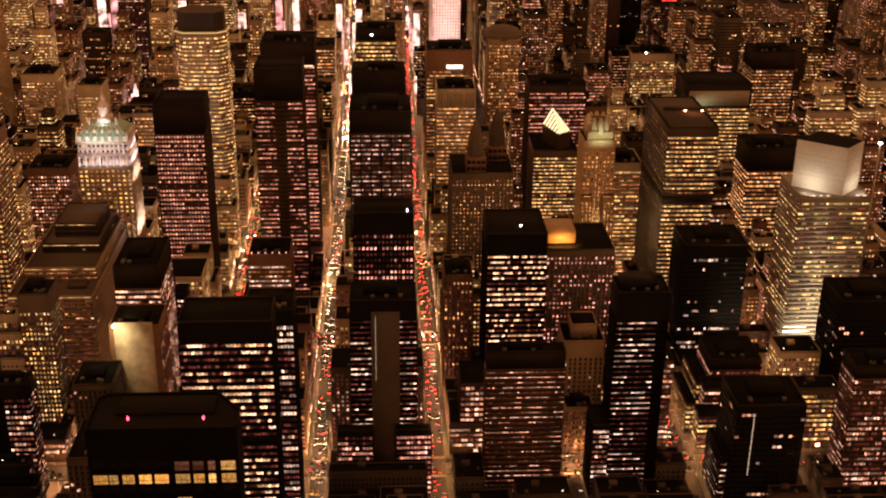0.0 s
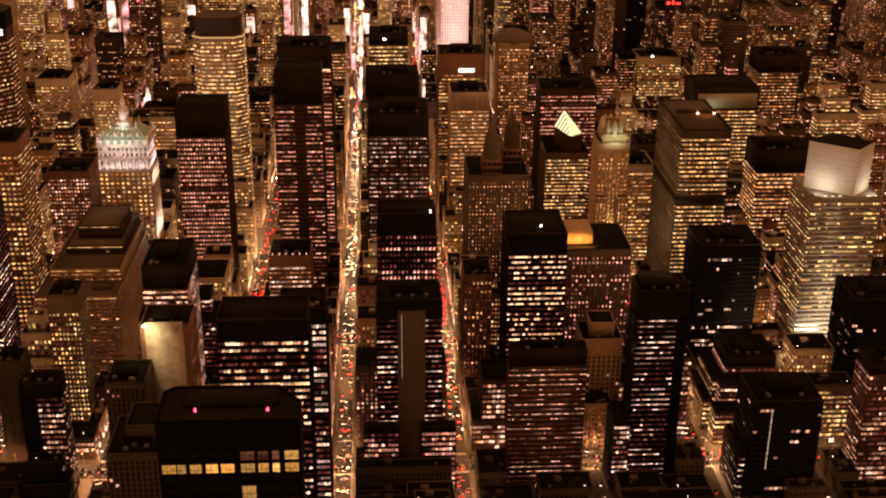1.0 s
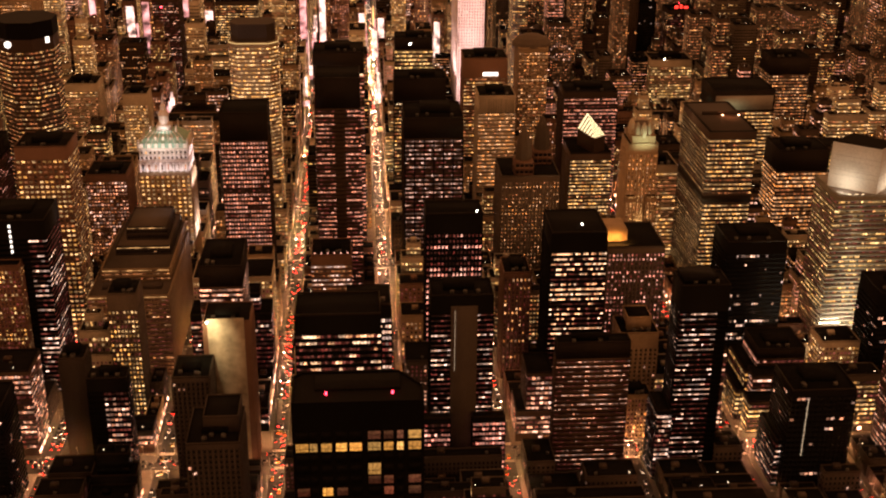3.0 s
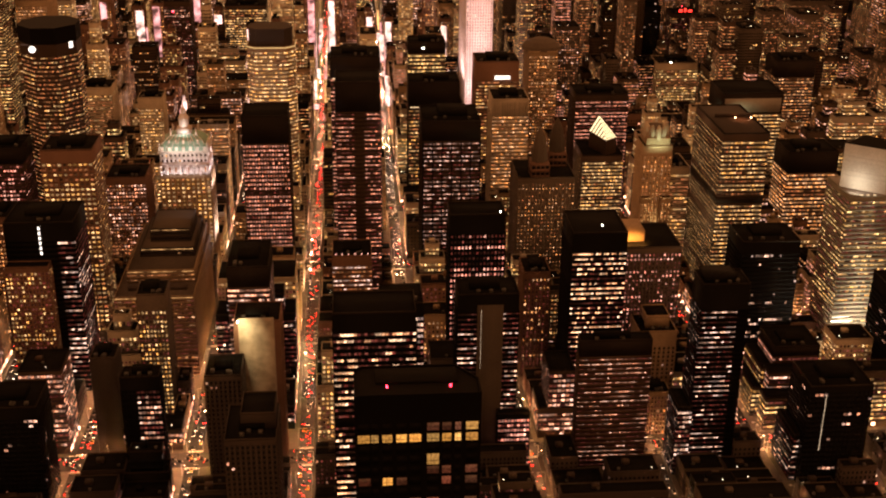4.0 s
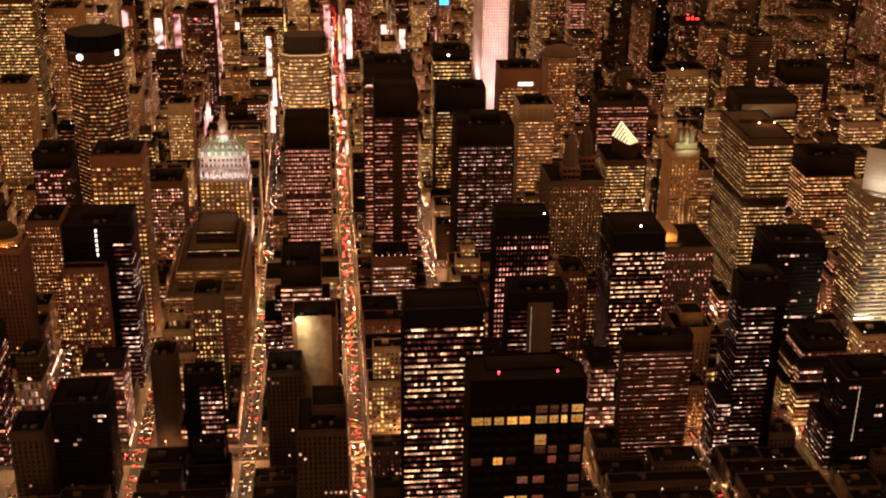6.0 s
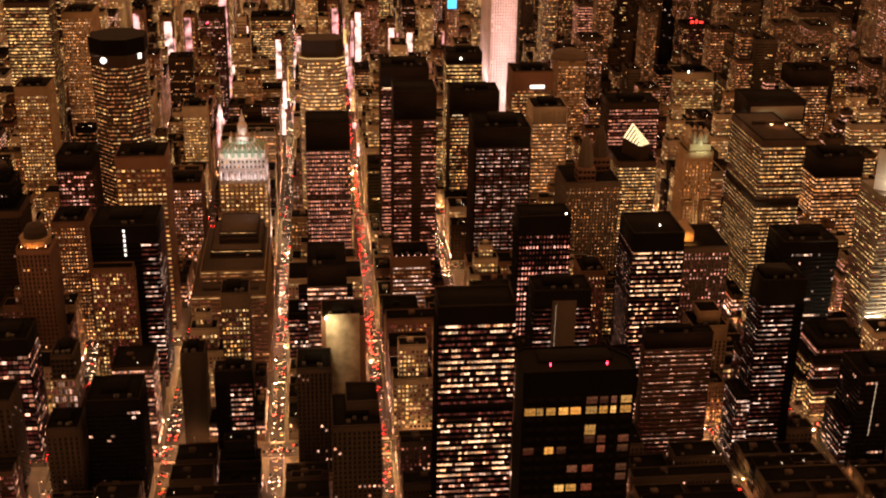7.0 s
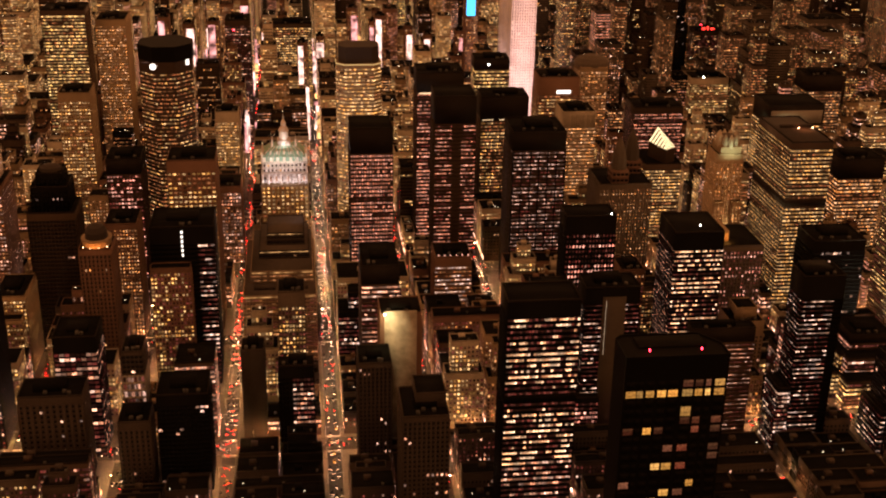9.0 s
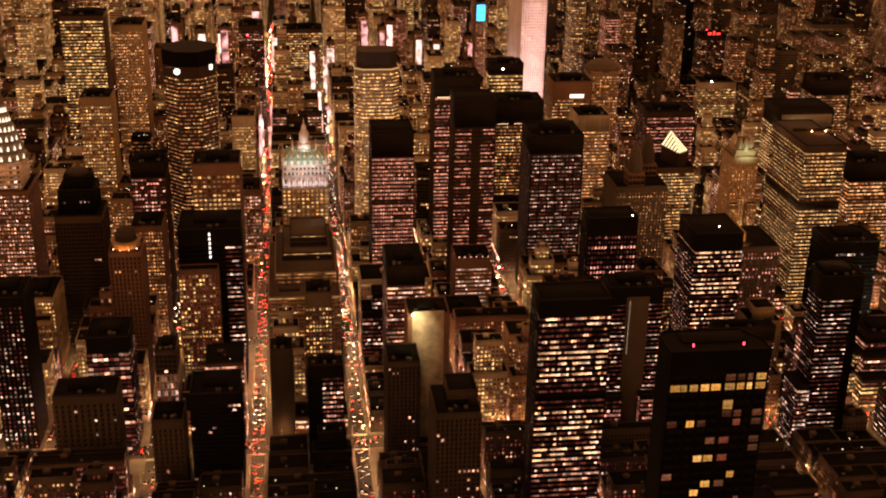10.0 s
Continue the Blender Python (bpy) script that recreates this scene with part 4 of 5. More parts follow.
# towers added in the theatre streets; their glowing panels imitate lit street canyons
SIGNS = [glow("sign_rose", (1, 0.38, 0.36), 0.6), glow("sign_white", (1, 0.56, 0.46), 0.9), glow("sign_amber", (1, 0.46, 0.16), 0.8), glow("sign_blue", (0.05, 0.5, 1.0), 1.6)]
for m in SIGNS[:3]:
    uneven(m, 0.1, 2.2, 0.09)
# only the last, blue panel is a sign
for x, w, z0, z1, m in ((-61, 9, 76, 144, 0), (62, 7, 58, 113, 1), (172, 8, 72, 150, 1), (-129, 8, 90, 150, 0), (301, 12, 155, 178, 3)):
    h = z1 + 4 if m != 3 else 180
    x1 = x + max(w + 4, 14)
    if clear_of_towers(x - 1, x1, 1337, 1362):
        t = tower("narrow tower added behind a tall glowing panel", x - 1, x1, 1337, 1362, h, wall=BRICK, lit=AMBER, p=0.6, bay=2.8, fh=3.6, ww=0.5, run=1.5, blank=4)
        box_part("sign_panel", [(x, x + w, 1336.2, 1336.9, z0, z1)], SIGNS[m], t, "tall glowing panel")

# corner towers put up at the square for panels that glow like the canyon walls
for k in range(42, 50):
    for s in (-1, 1):
        a, b = sorted((sx(k) + s * 9.0, sx(k) + s * (20 + 6 * rng.random())))
        z = 100 + 60 * rng.random()
        if not clear_of_towers(a, b, 1434, 1456) or rng.random() < 0.3:
            continue
        t = tower("corner tower added to carry tall glowing panels", a, b, 1434, 1456, z, wall=BRICK, lit=AMBER, p=0.6, bay=2.8, fh=3.6, ww=0.5, run=1.5, blank=4)
        w = 8 + 3 * rng.random()
        c0, c1 = sorted((sx(k) + s * 9.3, sx(k) + s * (9.3 + w)))
        z0 = 40 + 25 * rng.random()
        box_part("front_screen", [(c0, c1, 1433.1, 1433.9, z0, z - 6 - 8 * rng.random())], SIGNS[int(rng.random() < 0.45)], t, "tall glowing panel for the lit canyon")
        e0, e1 = sorted((sx(k) + s * 8.2, sx(k) + s * 8.9))
        box_part("side_screen", [(e0, e1, 1435, 1454, 8 + 10 * rng.random(), z0 + 30)], SIGNS[int(rng.random() < 0.5)], t, "glowing panel for the lit side of the canyon")

# brown houses between the slabs
tower("tan brick house with small dark windows and a plain side", 409.5, 429, 468, 486, 35, name="apartment_house", wall=TAN, lit=AMBER, p=0.25, bay=2.4, fh=3.4, ww=0.5, run=1, blank=2)
t = tower("plain brown brick tower with a stepped top", 412, 441, 506, 536, 66, name="apartment_tower", wall=TAN, lit=WARM, p=0.06, bay=3.4, fh=3.6, ww=0.4, run=1, blank=12)
volume(t, 418, 436, 512, 532, 66.3, 76, wall=TAN, lit=WARM, p=0.0, bay=3, fh=3.6, blank=9)
tower("brown brick block with small dim windows", 331, 352, 562, 592, 92, name="apartment_tower", wall=BRICK, lit=AMBER, p=0.25, bay=2.8, fh=3.5, ww=0.4, run=1, blank=4)

# dark apartment houses between the river and Third
t = tower("gold-lit stepped office tower with a bright side", -198, -172, 592, 640, 72, wall=TAN, lit=GOLD, p=0.7, bay=2.6, fh=3.6, ww=0.6, run=2, blank=3)
volume(t, -200, -174, 580, 592, 0, 56, wall=TAN, lit=GOLD, p=0.6, bay=2.6, fh=3.6, ww=0.6, run=2, blank=3)
tower("dark apartment block with a few white windows", -143, -98, 412, 440, 74, name="apartment_tower", wall=DARKENED, lit=COOL, p=0.16, bay=4.4, fh=4, ww=0.4, wh=0.42, run=1, blank=6)
tower("dark apartment block with lit rows at one side", 40, 66, 425, 440, 84, name="apartment_tower", wall=BLACK, lit=WARM, p=0.6, bay=2.4, fh=3.8, ww=0.8, wh=0.45, run=4, blank=9, core=(0.0, 0.36))
tower("plain brown apartment tower with a blank front", 11.5, 29, 469, 490, 76, name="apartment_tower", wall=DARKENED, lit=WARM, p=0.08, bay=3, fh=3.5, ww=0.4, run=1, blank=4, faces="SN")
tower("dark brick apartment tower with hardly a lit window", -72, -50, 392, 420, 62, name="apartment_tower", wall=DARKENED, lit=WARM, p=0.03, bay=3.2, fh=3.6, ww=0.4, run=1, blank=6)


# ---- the other houses, block by block ----
def water_tank(parent, x, y, z):
    ring_part("tank_stand", [(1.9, z), (1.6, z + 2.6)], 4, METAL, parent, (x, y), turn=math.pi / 4)
    ring_part("water_tank", [(1.9, z + 2.6), (1.9, z + 6.0), (2.1, z + 6.1), (0.1, z + 7.6)], 12, WOOD, parent, (x, y))


KINDS = [
    ("brown brick apartment house with scattered lit windows", BRICK, WARM, 0.3, 3.0, 3.3, 0.42, 0.5, 1.2),
    ("tan brick house with amber windows", TAN, AMBER, 0.4, 3.0, 3.4, 0.45, 0.5, 1.5),
    ("pale stone office building with gold windows", STONE, GOLD, 0.6, 2.8, 3.6, 0.55, 0.5, 2.0),
    ("concrete office building with gold ribbon windows", CONCRETE, GOLD, 0.65, 2.2, 3.7, 0.93, 0.45, 6.0),
    ("dark glass office building with lit window rows", BRONZE, WARM, 0.55, 2.0, 3.8, 0.9, 0.45, 5.0),
    ("black office building with few lit windows", BLACK, COOL, 0.25, 2.2, 3.8, 0.8, 0.45, 3.0),
    ("dark house with hardly a lit window", DARKSTONE, WARM, 0.16, 2.8, 3.3, 0.4, 0.5, 1.2),
]


def clear_of(x0, x1, y0, y1, m=1.0):
    return not any(x0 < b + m and x1 > a - m and y0 < d + m and y1 > c - m for a, b, c, d in HEROES)


FAR = {}            # what stays joined: key -> list of boxes or panes


def keep(kind, material, rows):
    FAR.setdefault((kind, material.name), []).append(np.asarray(rows, float).reshape(-1, 6 if kind == "box" else 12))


def plain_block(x0, x1, y0, y1, z0, z1, wall, lit, p, bay, fh, ww, wh, run, base, blank, dark):
    keep("box", wall, [(x0, x1, y0, y1, z0, z1)])
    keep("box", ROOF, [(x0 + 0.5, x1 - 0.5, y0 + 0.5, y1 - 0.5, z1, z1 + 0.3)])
    keep("box", wall, [(x0, x1, y0, y0 + 0.5, z1, z1 + 1.2), (x0, x1, y1 - 0.5, y1, z1, z1 + 1.2), (x0, x0 + 0.5, y0 + 0.5, y1 - 0.5, z1, z1 + 1.2), (x1 - 0.5, x1, y0 + 0.5, y1 - 0.5, z1, z1 + 1.2)])
    if z1 - blank - z0 - base > fh:
        for a, u, n, length in (((x0, y0, 0), (1, 0, 0), (0, -1, 0), x1 - x0), ((x0, y1, 0), (0, -1, 0), (-1, 0, 0), y1 - y0), ((x1, y0, 0), (0, 1, 0), (1, 0, 0), y1 - y0)):
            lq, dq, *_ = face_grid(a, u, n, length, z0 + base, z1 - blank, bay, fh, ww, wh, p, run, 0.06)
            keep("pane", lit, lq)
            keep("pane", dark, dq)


COUNT = 0


def house(x0, x1, y0, y1, z, far):
    global COUNT
    for h0, h1, hy, hz in TALL:
        d = hy - y0
        if 0 < d < 240:
            f = d / (hy + 310)
            if x0 < h1 + (160 - h1) * f and x1 > h0 + (160 - h0) * f:
                low = (0.3 if hy < 1250 else 0.6) * hz
                z = min(z, max(11 + 4 * rng.random(), low + d * (480 - low) / (hy + 310)))
    # mid blocks draw paler walls: street glow, put into the choice of wall
    odds = [0.2, 0.22, 0.24, 0.2, 0.13, 0.01] if far else [0.34, 0.12, 0.06, 0.04, 0.12, 0.12, 0.2] if y0 < 455 else [0.15, 0.28, 0.24, 0.12, 0.14, 0.07]
    label, wall, lit, p, bay, fh, ww, wh, run = KINDS[int(rng.choice(len(odds), p=odds))]
    # houses towards the river get darker wall colours in place of night shade
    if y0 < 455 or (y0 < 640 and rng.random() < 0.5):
        wall = {TAN.name: DARKSTONE if y0 < 455 else BRICK, STONE.name: DARKSTONE, CONCRETE.name: DARKSTONE, BRICK.name: DARKENED, DARKSTONE.name: DARKENED}.get(wall.name, wall)
    if far:
        ww, wh = min(0.95, ww + 0.1), wh - 0.05
        # far right walls darkened in colour to offset the even sky glow
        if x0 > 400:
            wall = {TAN.name: DARKSTONE, STONE.name: DARKSTONE, CONCRETE.name: BRONZE, BRICK.name: DARKENED}.get(wall.name, wall)
    grow = 0.98 if far else 1.0
    p = min(0.92, p * ((1.2 if x0 < 250 else 1.0 if x0 < 480 else 0.4) if far else 0.7 if y0 < 455 else 1.0))
    if y0 < 430 and x0 > 330:
        p *= 0.35
    if far and lit is WARM and rng.random() < 0.5:
        lit = AMBER
    # beyond the near blocks the dark panes get the faint added glow
    dark = GLASS if y0 <= 455 else FAINT
    if y0 > 640:
        # some houses are mostly asleep, some lit on every floor
        mood = int(rng.choice(3, p=[0.36, 0.37, 0.27] if far and x0 > 380 else [0.2, 0.47, 0.33]))
        p = min(0.95, p * (0.6 if far else 0.25, 1.1, 1.45)[mood])
        dark = (GLASS, FAINT, FAINT)[mood]
        if mood == 0 and rng.random() < 0.6:
            wall = HAZED
        if mood == 2:
            lit = (GOLD, LIME, AMBER, EVEN, GOLD)[int(rng.integers(5))]
            z *= 1.08
    step = rng.random() < (0.65 if 640 < y0 < 1110 else 0.4) and z > 30
    crown = step and z > 42 and rng.random() < 0.55
    z1 = z * (0.6 + 0.2 * rng.random()) if step else z
    cut, cut2 = 2 + 3 * rng.random(), 2 + 4 * rng.random()
    w, d = (x1 - x0) * 0.14, (y1 - y0) * 0.14
    near = not far and 300 < y0 < 800 and -260 < x0 < 620 and COUNT < 390
    if not near:
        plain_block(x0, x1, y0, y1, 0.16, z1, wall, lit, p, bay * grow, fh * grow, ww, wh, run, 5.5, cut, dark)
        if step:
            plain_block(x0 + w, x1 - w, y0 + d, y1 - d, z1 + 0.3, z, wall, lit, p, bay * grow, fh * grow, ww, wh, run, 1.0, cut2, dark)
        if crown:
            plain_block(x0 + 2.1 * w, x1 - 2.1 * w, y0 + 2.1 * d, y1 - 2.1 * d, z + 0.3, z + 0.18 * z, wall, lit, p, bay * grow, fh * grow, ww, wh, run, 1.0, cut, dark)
    else:
        COUNT += 1
        t = thing("building", label, "building", (0, 0), "houses of the blocks")
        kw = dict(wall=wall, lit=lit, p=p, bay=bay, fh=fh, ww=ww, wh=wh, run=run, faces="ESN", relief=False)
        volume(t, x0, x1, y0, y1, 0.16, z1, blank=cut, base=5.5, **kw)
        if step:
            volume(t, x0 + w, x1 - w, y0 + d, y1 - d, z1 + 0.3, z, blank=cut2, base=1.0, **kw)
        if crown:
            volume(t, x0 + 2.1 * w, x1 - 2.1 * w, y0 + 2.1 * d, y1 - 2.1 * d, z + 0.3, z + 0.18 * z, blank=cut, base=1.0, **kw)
    # shop fronts along the pavement
    if y0 < 1700 and not (y0 < 430 and x0 > 330):
        q = []
        for a, u, n, length in (((x0, y0, 0), (1, 0, 0), (0, -1, 0), x1 - x0), ((x0, y1, 0), (0, -1, 0), (-1, 0, 0), y1 - y0), ((x1, y0, 0), (0, 1, 0), (1, 0, 0), y1 - y0)):
            lq, dq, *_ = face_grid(a, u, n, length, 0.5, 5.0, 4.0, 4.5, 0.7, 0.6, 0.2 if n[1] else 0.6, 1, 0.08)
            q.append(lq)
        if near:
            pane_part("shop_front", q, SHOP, t)
        else:
            keep("pane", SHOP, np.concatenate(q))
    if crown:
        x0, x1, y0, y1, z = x0 + 2.1 * w, x1 - 2.1 * w, y0 + 2.1 * d, y1 - 2.1 * d, 1.18 * z
    elif step:
        x0, x1, y0, y1 = x0 + w, x1 - w, y0 + d, y1 - d
    w, d = x1 - x0, y1 - y0
    head = (x0 + w * 0.3, x0 + w * 0.3 + 5, y0 + d * 0.45, y0 + d * 0.45 + 4, z + 0.3, z + 3.2)
    units = [(a, a + 1.8, b, b + 1.6, z + 0.3, z + 1.7) for a, b in [(x0 + w * (0.1 + 0.75 * rng.random()), y0 + d * (0.1 + 0.25 * rng.random())) for _ in range(3)]]
    glint = []
    if rng.random() < (0.3 if near else 0.6):
        for _ in range(1 if near else int(rng.integers(1, 4))):
            a, b = x0 + w * (0.08 + 0.8 * rng.random()), y0 + d * (0.03 + 0.3 * rng.random())
            glint.append((a, a + 0.4, b, b + 0.4, z + 1.9, z + 2.25))
    if near:
        for a, a1, b, b1, c, c1 in glint:
            post = box_part("lamp_post", [(a + 0.14, a + 0.26, b + 0.14, b + 0.26, z + 0.3, c)], KIT, t)
            box_part("roof_lamp", [(a, a1, b, b1, c, c1)], ROOFLAMP, post)
        box_part("stair_head", [head], wall, t)
        for u in units[:1 if y0 < 560 else 0]:
            box_part("cooling_unit", [u], KIT, t)
        if wall in (BRICK, TAN) and rng.random() < 0.6:
            water_tank(t, x0 + w * 0.7, y0 + d * 0.6, z + 0.3)
    else:
        for a, a1, b, b1, c, c1 in glint:
            keep("box", KIT, [(a + 0.14, a + 0.26, b + 0.14, b + 0.26, z + 0.3, c)])
            keep("box", ROOFLAMP, [(a, a1, b, b1, c, c1)])
        keep("box", wall, [head])
        keep("box", KIT, units)


def height(x, y):
    r = rng.random()
    if y < 455:
        return (9 + 17 * r * r) if x > 330 else (14 + 36 * r * r)
    if y < 640:
        return 24 + 56 * r
    if y < 795:
        return 25 + 50 * r
    if y < 1110:
        return 35 + 70 * r
    tall = rng.random() < ((0.18 if x < 300 else 0.45) if y < 1420 else 0.7)
    return (105 + (45 if x < 300 and y < 1420 else 100) * r) if tall else (45 + 50 * r)


for k, a, b in blocks:
    x0, x1 = sx(k) + HALF, sx(k + 1) - HALF
    y, end = a + AVHALF, b - AVHALF
    far = a >= 1100
    while y < end - 12:
        w = (26 + 22 * rng.random()) if far else (9 + 13 * rng.random()) if a < 440 else (17 + 17 * rng.random())
        y1 = min(end, y + w)
        if end - y1 < 12:
            y1 = end
        cx = (x0 + x1) / 2
        if -300 - 0.21 * y1 < cx < 690 + 0.44 * y1 and y1 > 300:
            third = (x1 - x0) / 3
            halves = [(x0, x1)] if rng.random() < (0.12 if far else 0.3) else [(x0, cx - 1.5), (cx + 1.5, x1)] if not far or rng.random() < 0.5 else [(x0 + i * third, x0 + (i + 1) * third - 1) for i in range(3)]
            for xa, xb in halves:
                if clear_of(xa, xb, y, y1):
                    house(xa, xb, y, y1 - 0.05, height(cx, y), far)
                else:
                    # the free strips beside a tower keep a low house
                    for h0, h1, g0, g1 in HEROES:
                        if h0 < xb and h1 > xa and g0 < y1 and g1 > y:
                            for q0, q1 in ((xa, h0 - 0.5), (h1 + 0.5, xb)):
                                if q1 - q0 > 9 and clear_of(q0, q1, y, y1, 0.2):
                                    house(q0, q1, y, y1 - 0.05, 12 + 14 * rng.random(), far)
                            break
        y = y1

city = thing("distant_buildings", "distant city blocks of stone and brick with gold windows", "buildings", (0, 0))
city["kind"] = "stuff"
for (kind, mat), rows in FAR.items():
    rows = np.concatenate(rows)
    if kind == "box":
        box_part("distant_masonry", rows, bpy.data.materials[mat], city, kind="stuff")
    else:
        pane_part("distant_glazing", rows.reshape(-1, 4, 3), bpy.data.materials[mat], city)


# ---- lit signs of the theatre streets ----
for k in (44, 45, 46, 47, 48, 49):
    for i in range(50 if k in (45, 46) else 44 if k == 47 else 20):
        y = 1130 + 690 * rng.random()
        s = rng.choice((-1, 1))
        x = sx(k) + s * (HALF - 0.3)
        z0, h, w = 5 + 24 * rng.random(), 6 + 36 * rng.random() ** 2, 2 + 4 * rng.random()
        t = box_part("hanging_sign", [(min(x, x - s * w), max(x, x - s * w), y, y + 0.8, z0, z0 + h)], SIGNS[int(rng.choice(4, p=[0.4, 0.38, 0.22, 0.0]))])
        tagged(t, "upright illuminated sign over the theatre street", "sign", "theatre street signs")
for x, y, z in ((702, 1500, 104), (711, 1500, 102), (747, 1500, 106), (487, 1400, 131), (790, 1100, 67), (795, 1100, 67)):
    t = thing("roof_mast", "thin roof mast with a red beacon", "mast", (0, 0), "roof masts")
    box_part("mast", [(x - 0.3, x + 0.3, y - 0.3, y + 0.3, 0.2, z)], METAL, t)
    beacon(t, x, y, z, RED, 1.0)
t = thing("roof_mast", "roof mast with a strong white lamp", "mast", (0, 0), "roof masts")
box_part("mast", [(673.5, 674.5, 640, 641, 0.2, 165)], METAL, t)
beacon(t, 674, 640.5, 165, WHITELAMP, 1.4, "lamp")

# ---- street lamps ----
def lamp_thing():
    t = thing("street_lamp", "tall grey street lamp with an amber head", "street lamp", (0, 0), "street lamps")
    ring_part("pole", [(0.16, 0), (0.1, 8.9)], 8, METAL, t)
    box_part("arm", [(0, 2.2, -0.08, 0.08, 8.75, 8.9)], METAL, t)
    head = box_part("head", [(1.9, 2.9, -0.3, 0.3, 8.75, 8.92)], METAL, t)
    ring_part("glass", [(0.08, 8.55), (0.15, 8.6), (0.17, 8.75)], 8, SODIUM, head, (2.4, 0))
    return t


first_lamp = lamp_thing()
first_lamp.matrix_basis = pose(sx(47) - 5.8, 420, 0.16)
poles, heads, bulbs = [], [], []
for k in range(40, 57):
    y = 330 + (k % 2) * 14
    while y < 1990:
        if -260 - 0.2 * y < sx(k) < 640 + 0.43 * y:
            for s in (-1, 1):
                x = sx(k) + s * 5.8
                if k == 50 and y > 470 or k >= 50 and y < 436 and rng.random() < 0.5:
                    continue
                if 44 <= k <= 50 and 390 < y < 560:
                    copy_thing(first_lamp, pose(x, y, 0.16, 0, 0, 180 if s > 0 else 0))
                    continue
                poles.append((x - 0.1, x + 0.1, y - 0.1, y + 0.1, 0.16, 9))
                heads.append((*sorted((x, x - s * 2.2)), y - 0.08, y + 0.08, 8.9, 9.05))
                c = x - s * 2.4
                e = 0.0 if rng.random() < 0.25 else 0.45
                heads.append((c - 0.45 - e, c + 0.45 + e, y - 0.3 - e, y + 0.3 + e, 8.9, 9.05))
                bulbs.append((c - 0.16, c + 0.16, y - 0.13, y + 0.13, 8.68, 8.9))
        y += 20 + 17 * rng.random() if 46 < k < 50 and 560 < y < 1100 else 24 + 22 * rng.random() if y < 850 else 26 + 18 * rng.random()
for a in AVENUES[2:8]:
    x = -300 - 0.2 * a
    while x < 640 + 0.43 * a:
        if abs((x + 40) % 80 - 40) > 12:
            for s in (-1, 1):
                y = a + s * 10.0
                poles.append((x - 0.1, x + 0.1, y - 0.1, y + 0.1, 0.16, 9))
                heads.append((x - 0.08, x + 0.08, *sorted((y, y - s * 2.9)), 8.9, 9.05))
                c = y - s * 2.4
                e = 0.0 if rng.random() < 0.25 else 0.45
                heads.append((x - 0.3 - e, x + 0.3 + e, c - 0.45 - e, c + 0.45 + e, 8.9, 9.05))
                bulbs.append((x - 0.13, x + 0.13, c - 0.16, c + 0.16, 8.68, 8.9))
        x += 17 + 10 * rng.random()
lamps = thing("street_lamp_rows", "far rows of street lamps with amber heads", "street lamps", (0, 0))
lamps["kind"] = "stuff"
box_part("lamp_post", poles, METAL, lamps, kind="stuff")
box_part("lamp_head", heads, METAL, lamps, kind="stuff")
box_part("lamp_glass", bulbs, SODIUM, lamps, kind="stuff")

# ---- traffic ----
PAINTS = [surface("black_car_paint", (0.015, 0.015, 0.017), 0.3, 0.2), surface("grey_car_paint", (0.16, 0.16, 0.17), 0.35, 0.4), surface("yellow_taxi_paint", (0.55, 0.33, 0.03), 0.35)]
COLOURS = ["black", "grey", "yellow"]


def car_thing(paint, colour, away):
    t = thing("car", colour + (" car in traffic with red tail lights on" if away else " car in traffic with headlights on"), "car", (0, 0), "cars in the streets")
    bm = bmesh.new()
    side = [(-2.25, 0.3), (2.25, 0.3), (2.2, 0.75), (1.2, 0.9), (-1.7, 0.95), (-2.2, 0.85)]
    ends = [[bm.verts.new((x, y, z)) for y, z in side] for x in (-0.9, 0.9)]
    bm.faces.new(ends[0])
    bm.faces.new(ends[1][::-1])
    for i in range(6):
        bm.faces.new((ends[0][i], ends[1][i], ends[1][(i + 1) % 6], ends[0][(i + 1) % 6]))
    part("body", bm, paint, t)
    bm = bmesh.new()
    low = [bm.verts.new(v) for v in ((-0.8, -1.6, 0.92), (0.8, -1.6, 0.92), (0.8, 1.1, 0.88), (-0.8, 1.1, 0.88))]
    top = [bm.verts.new(v) for v in ((-0.65, -1.1, 1.42), (0.65, -1.1, 1.42), (0.65, 0.35, 1.42), (-0.65, 0.35, 1.42))]
    bm.faces.new(top)
    for i in range(4):
        bm.faces.new((low[i], low[(i + 1) % 4], top[(i + 1) % 4], top[i]))
    part("cabin", bm, GLASS, t)
    for s in (-1, 1):
        box_part("tail_light", [(s * 0.65 - 0.14, s * 0.65 + 0.14, -2.3, -2.2, 0.6, 0.85)], TAIL if away else GLASS, t)
        box_part("headlight", [(s * 0.65 - 0.14, s * 0.65 + 0.14, 2.2, 2.3, 0.5, 0.72)], HEAD, t)
        for y in (-1.4, 1.4):
            bm = bmesh.new()
            bmesh.ops.create_cone(bm, cap_ends=True, segments=10, radius1=0.32, radius2=0.32, depth=0.22, matrix=pose(s * 0.82, y, 0.32, 0, 90))
            part("wheel", bm, ROOF, t)
    return t


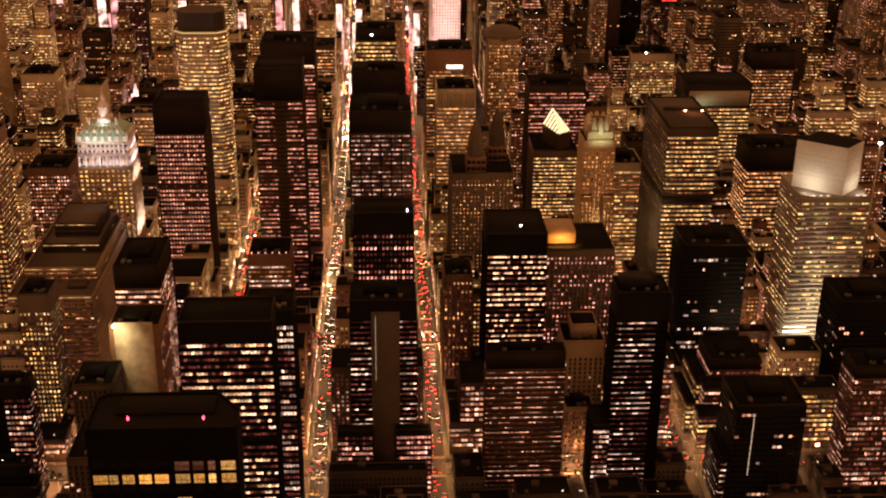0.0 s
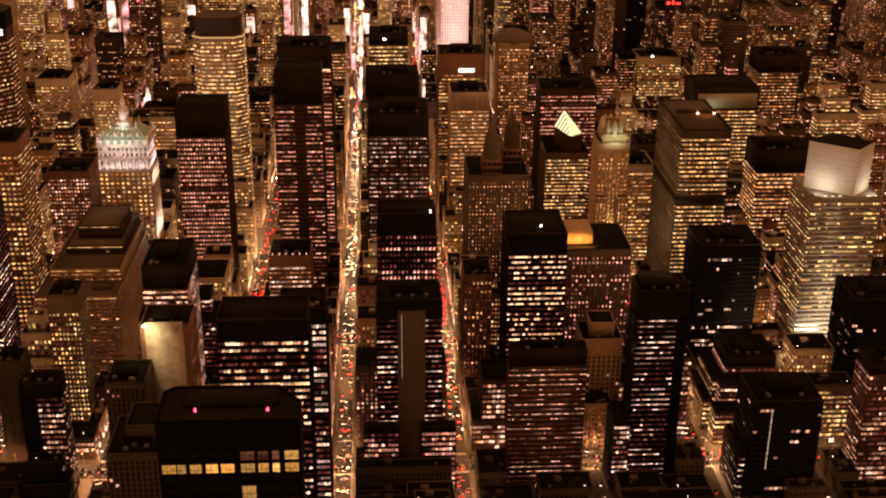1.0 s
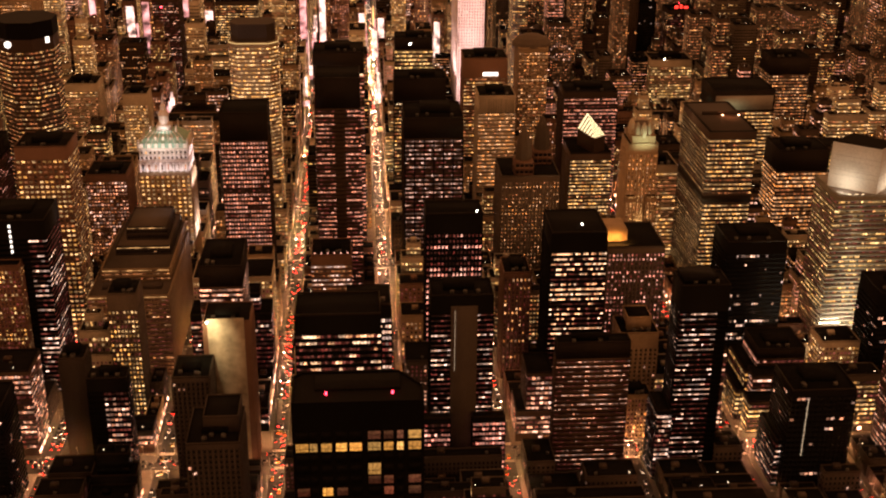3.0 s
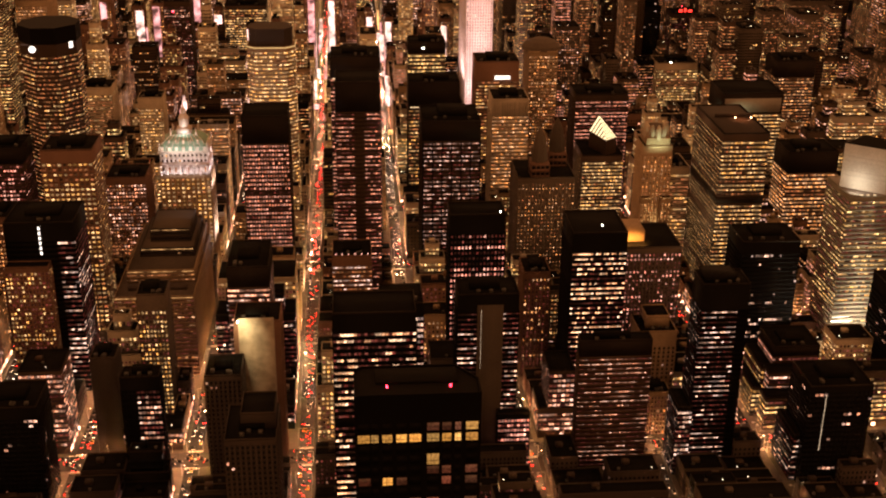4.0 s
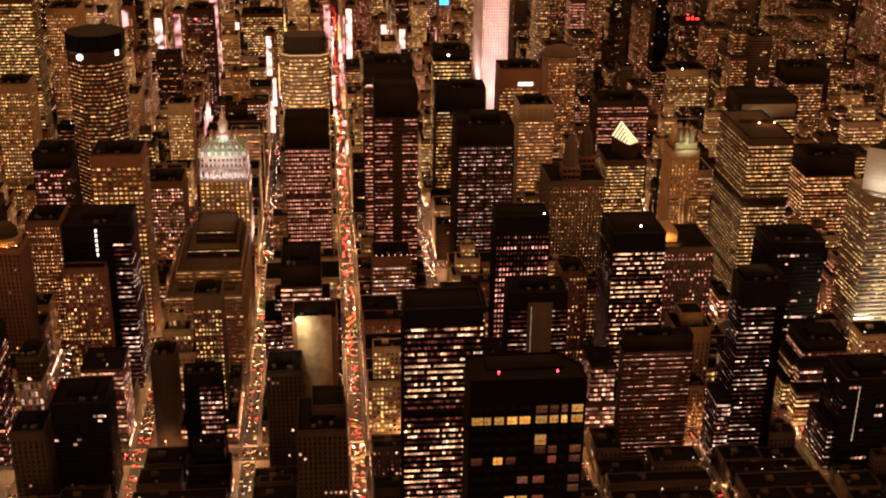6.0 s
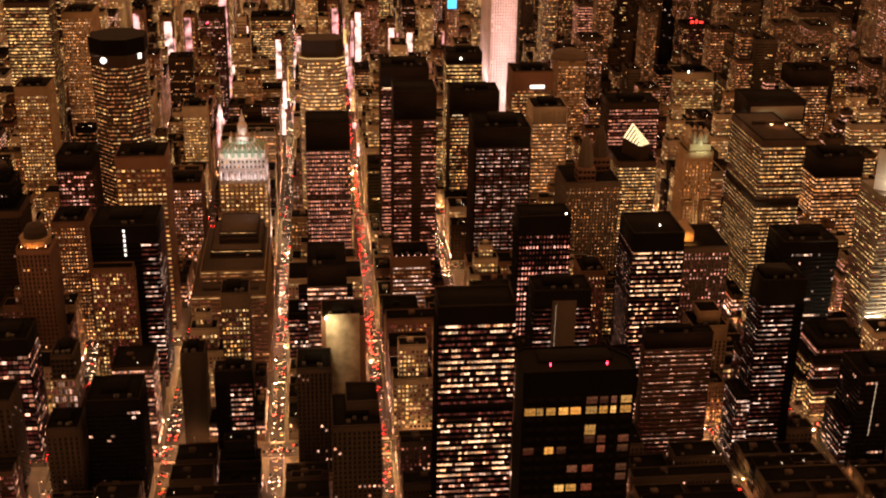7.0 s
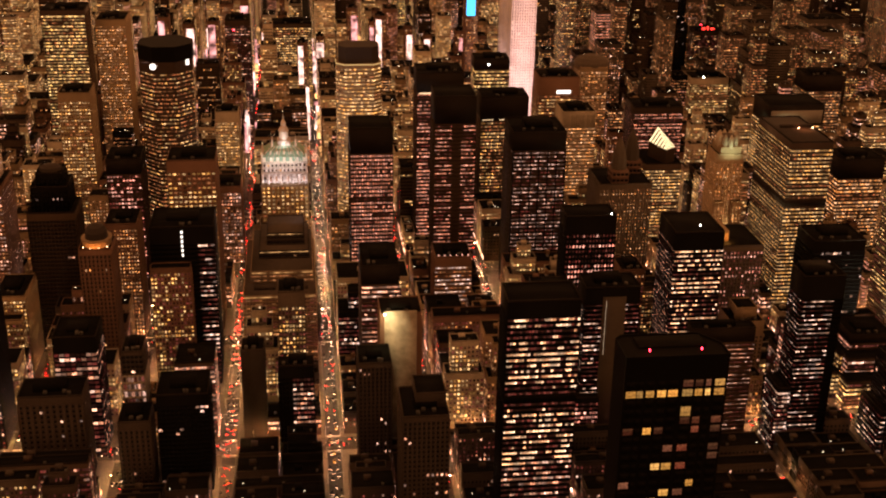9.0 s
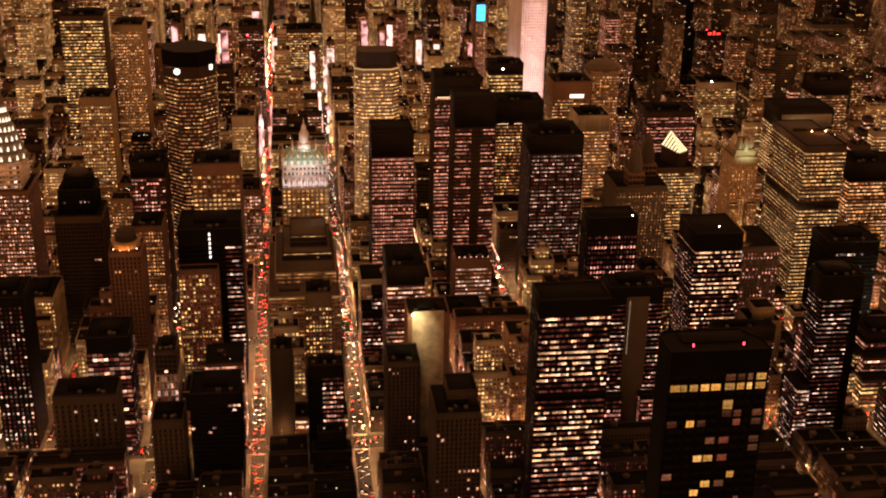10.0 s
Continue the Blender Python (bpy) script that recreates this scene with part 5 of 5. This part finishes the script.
protos = {}
for k in range(41, 56):
    away = bool(k % 2)
    bodies, cabins, red, white = [], [], [], []
    for lane in (-2.9, 0.0, 2.9):
        y = 330 + 20 * rng.random()
        while y < 2100:
            if -240 - 0.2 * y < sx(k) < 620 + 0.43 * y and not (k == 50 and y > 466):
                x = sx(k) + lane + 0.5 * rng.normal()
                if 45 <= k <= 49 and 400 < y < 490:
                    c = int(rng.choice(3, p=[0.4, 0.3, 0.3]))
                    m = pose(x, y, 0, 0, 0, 0 if away else 180)
                    if (c, away) not in protos:
                        protos[c, away] = car_thing(PAINTS[c], COLOURS[c], away)
                        protos[c, away].matrix_basis = m
                    else:
                        copy_thing(protos[c, away], m)
                else:
                    bodies.append((x - 0.92, x + 0.92, y - 2.2, y + 2.2, 0.25, 0.85))
                    cabins.append((x - 0.8, x + 0.8, y - 1.2, y + 1.1, 0.85, 1.45))
                    if rng.random() < 0.75:
                        other = rng.random() < (0.35 if y < 600 else 0.15)
                        e = y - 2.26
                        (red if away != other else white).extend((x + s * 0.62 - 0.19, x + s * 0.62 + 0.19, e, e + 0.1, 0.5, 0.82) for s in (-1, 1))
            y += (5.6 + 7 * rng.random() + (30 if rng.random() < 0.1 else 0)) * (1.7 if y < 470 else 1.0)
    if bodies:
        t = thing("traffic", "far cars in dense one-way traffic, mostly tail lights" if away else "far cars in dense one-way traffic, mostly headlights", "cars", (0, 0))
        t["kind"] = "stuff"
        box_part("car_body", bodies, CAR, t, kind="stuff")
        box_part("car_cabin", cabins, GLASS, t, kind="stuff")
        if red:
            box_part("tail_light", red, TAIL, t, kind="stuff")
        if white:
            box_part("headlight", white, HEAD, t, kind="stuff")

# ---- traffic on the avenues ----
for a in AVENUES[2:6]:
    bodies, cabins, red, white = [], [], [], []
    for lane in (-5.6, -2.8, 0.0, 2.8, 5.6):
        x = -260 - 0.2 * a
        while x < 600 + 0.43 * a:
            y = a + lane + 0.4 * rng.normal()
            bodies.append((x - 2.2, x + 2.2, y - 0.92, y + 0.92, 0.25, 0.85))
            cabins.append((x - 1.2, x + 1.1, y - 0.8, y + 0.8, 0.85, 1.45))
            if rng.random() < 0.6:
                red.extend((x - 2.3, x - 2.15, y + s * 0.62 - 0.13, y + s * 0.62 + 0.13, 0.55, 0.9) for s in (-1, 1))
                white.extend((x + 2.15, x + 2.3, y + s * 0.62 - 0.13, y + s * 0.62 + 0.13, 0.5, 0.8) for s in (-1, 1))
            x += 6.5 + 14 * rng.random() + (40 if rng.random() < 0.15 else 0)
    t = thing("traffic", "far cars on a broad avenue with their lights on", "cars", (0, 0))
    t["kind"] = "stuff"
    box_part("car_body", bodies, CAR, t, kind="stuff")
    box_part("car_cabin", cabins, GLASS, t, kind="stuff")
    box_part("tail_light", red, TAIL, t, kind="stuff")
    box_part("headlight", white, HEAD, t, kind="stuff")

# ---- painted crossings where streets meet avenues ----
bars = []
for k in range(43, 53):
    for a in AVENUES[2:7]:
        if -240 - 0.2 * a < sx(k) < 620 + 0.43 * a:
            for y in (a - 12.5, a + 9.6):
                bars += [(sx(k) - 4.8 + i * 1.2, sx(k) - 4.2 + i * 1.2, y, y + 2.9, 0.004, 0.012) for i in range(9)]
box_part("crossing_paint", bars, PAINT, None, "white painted street crossings", "structure")
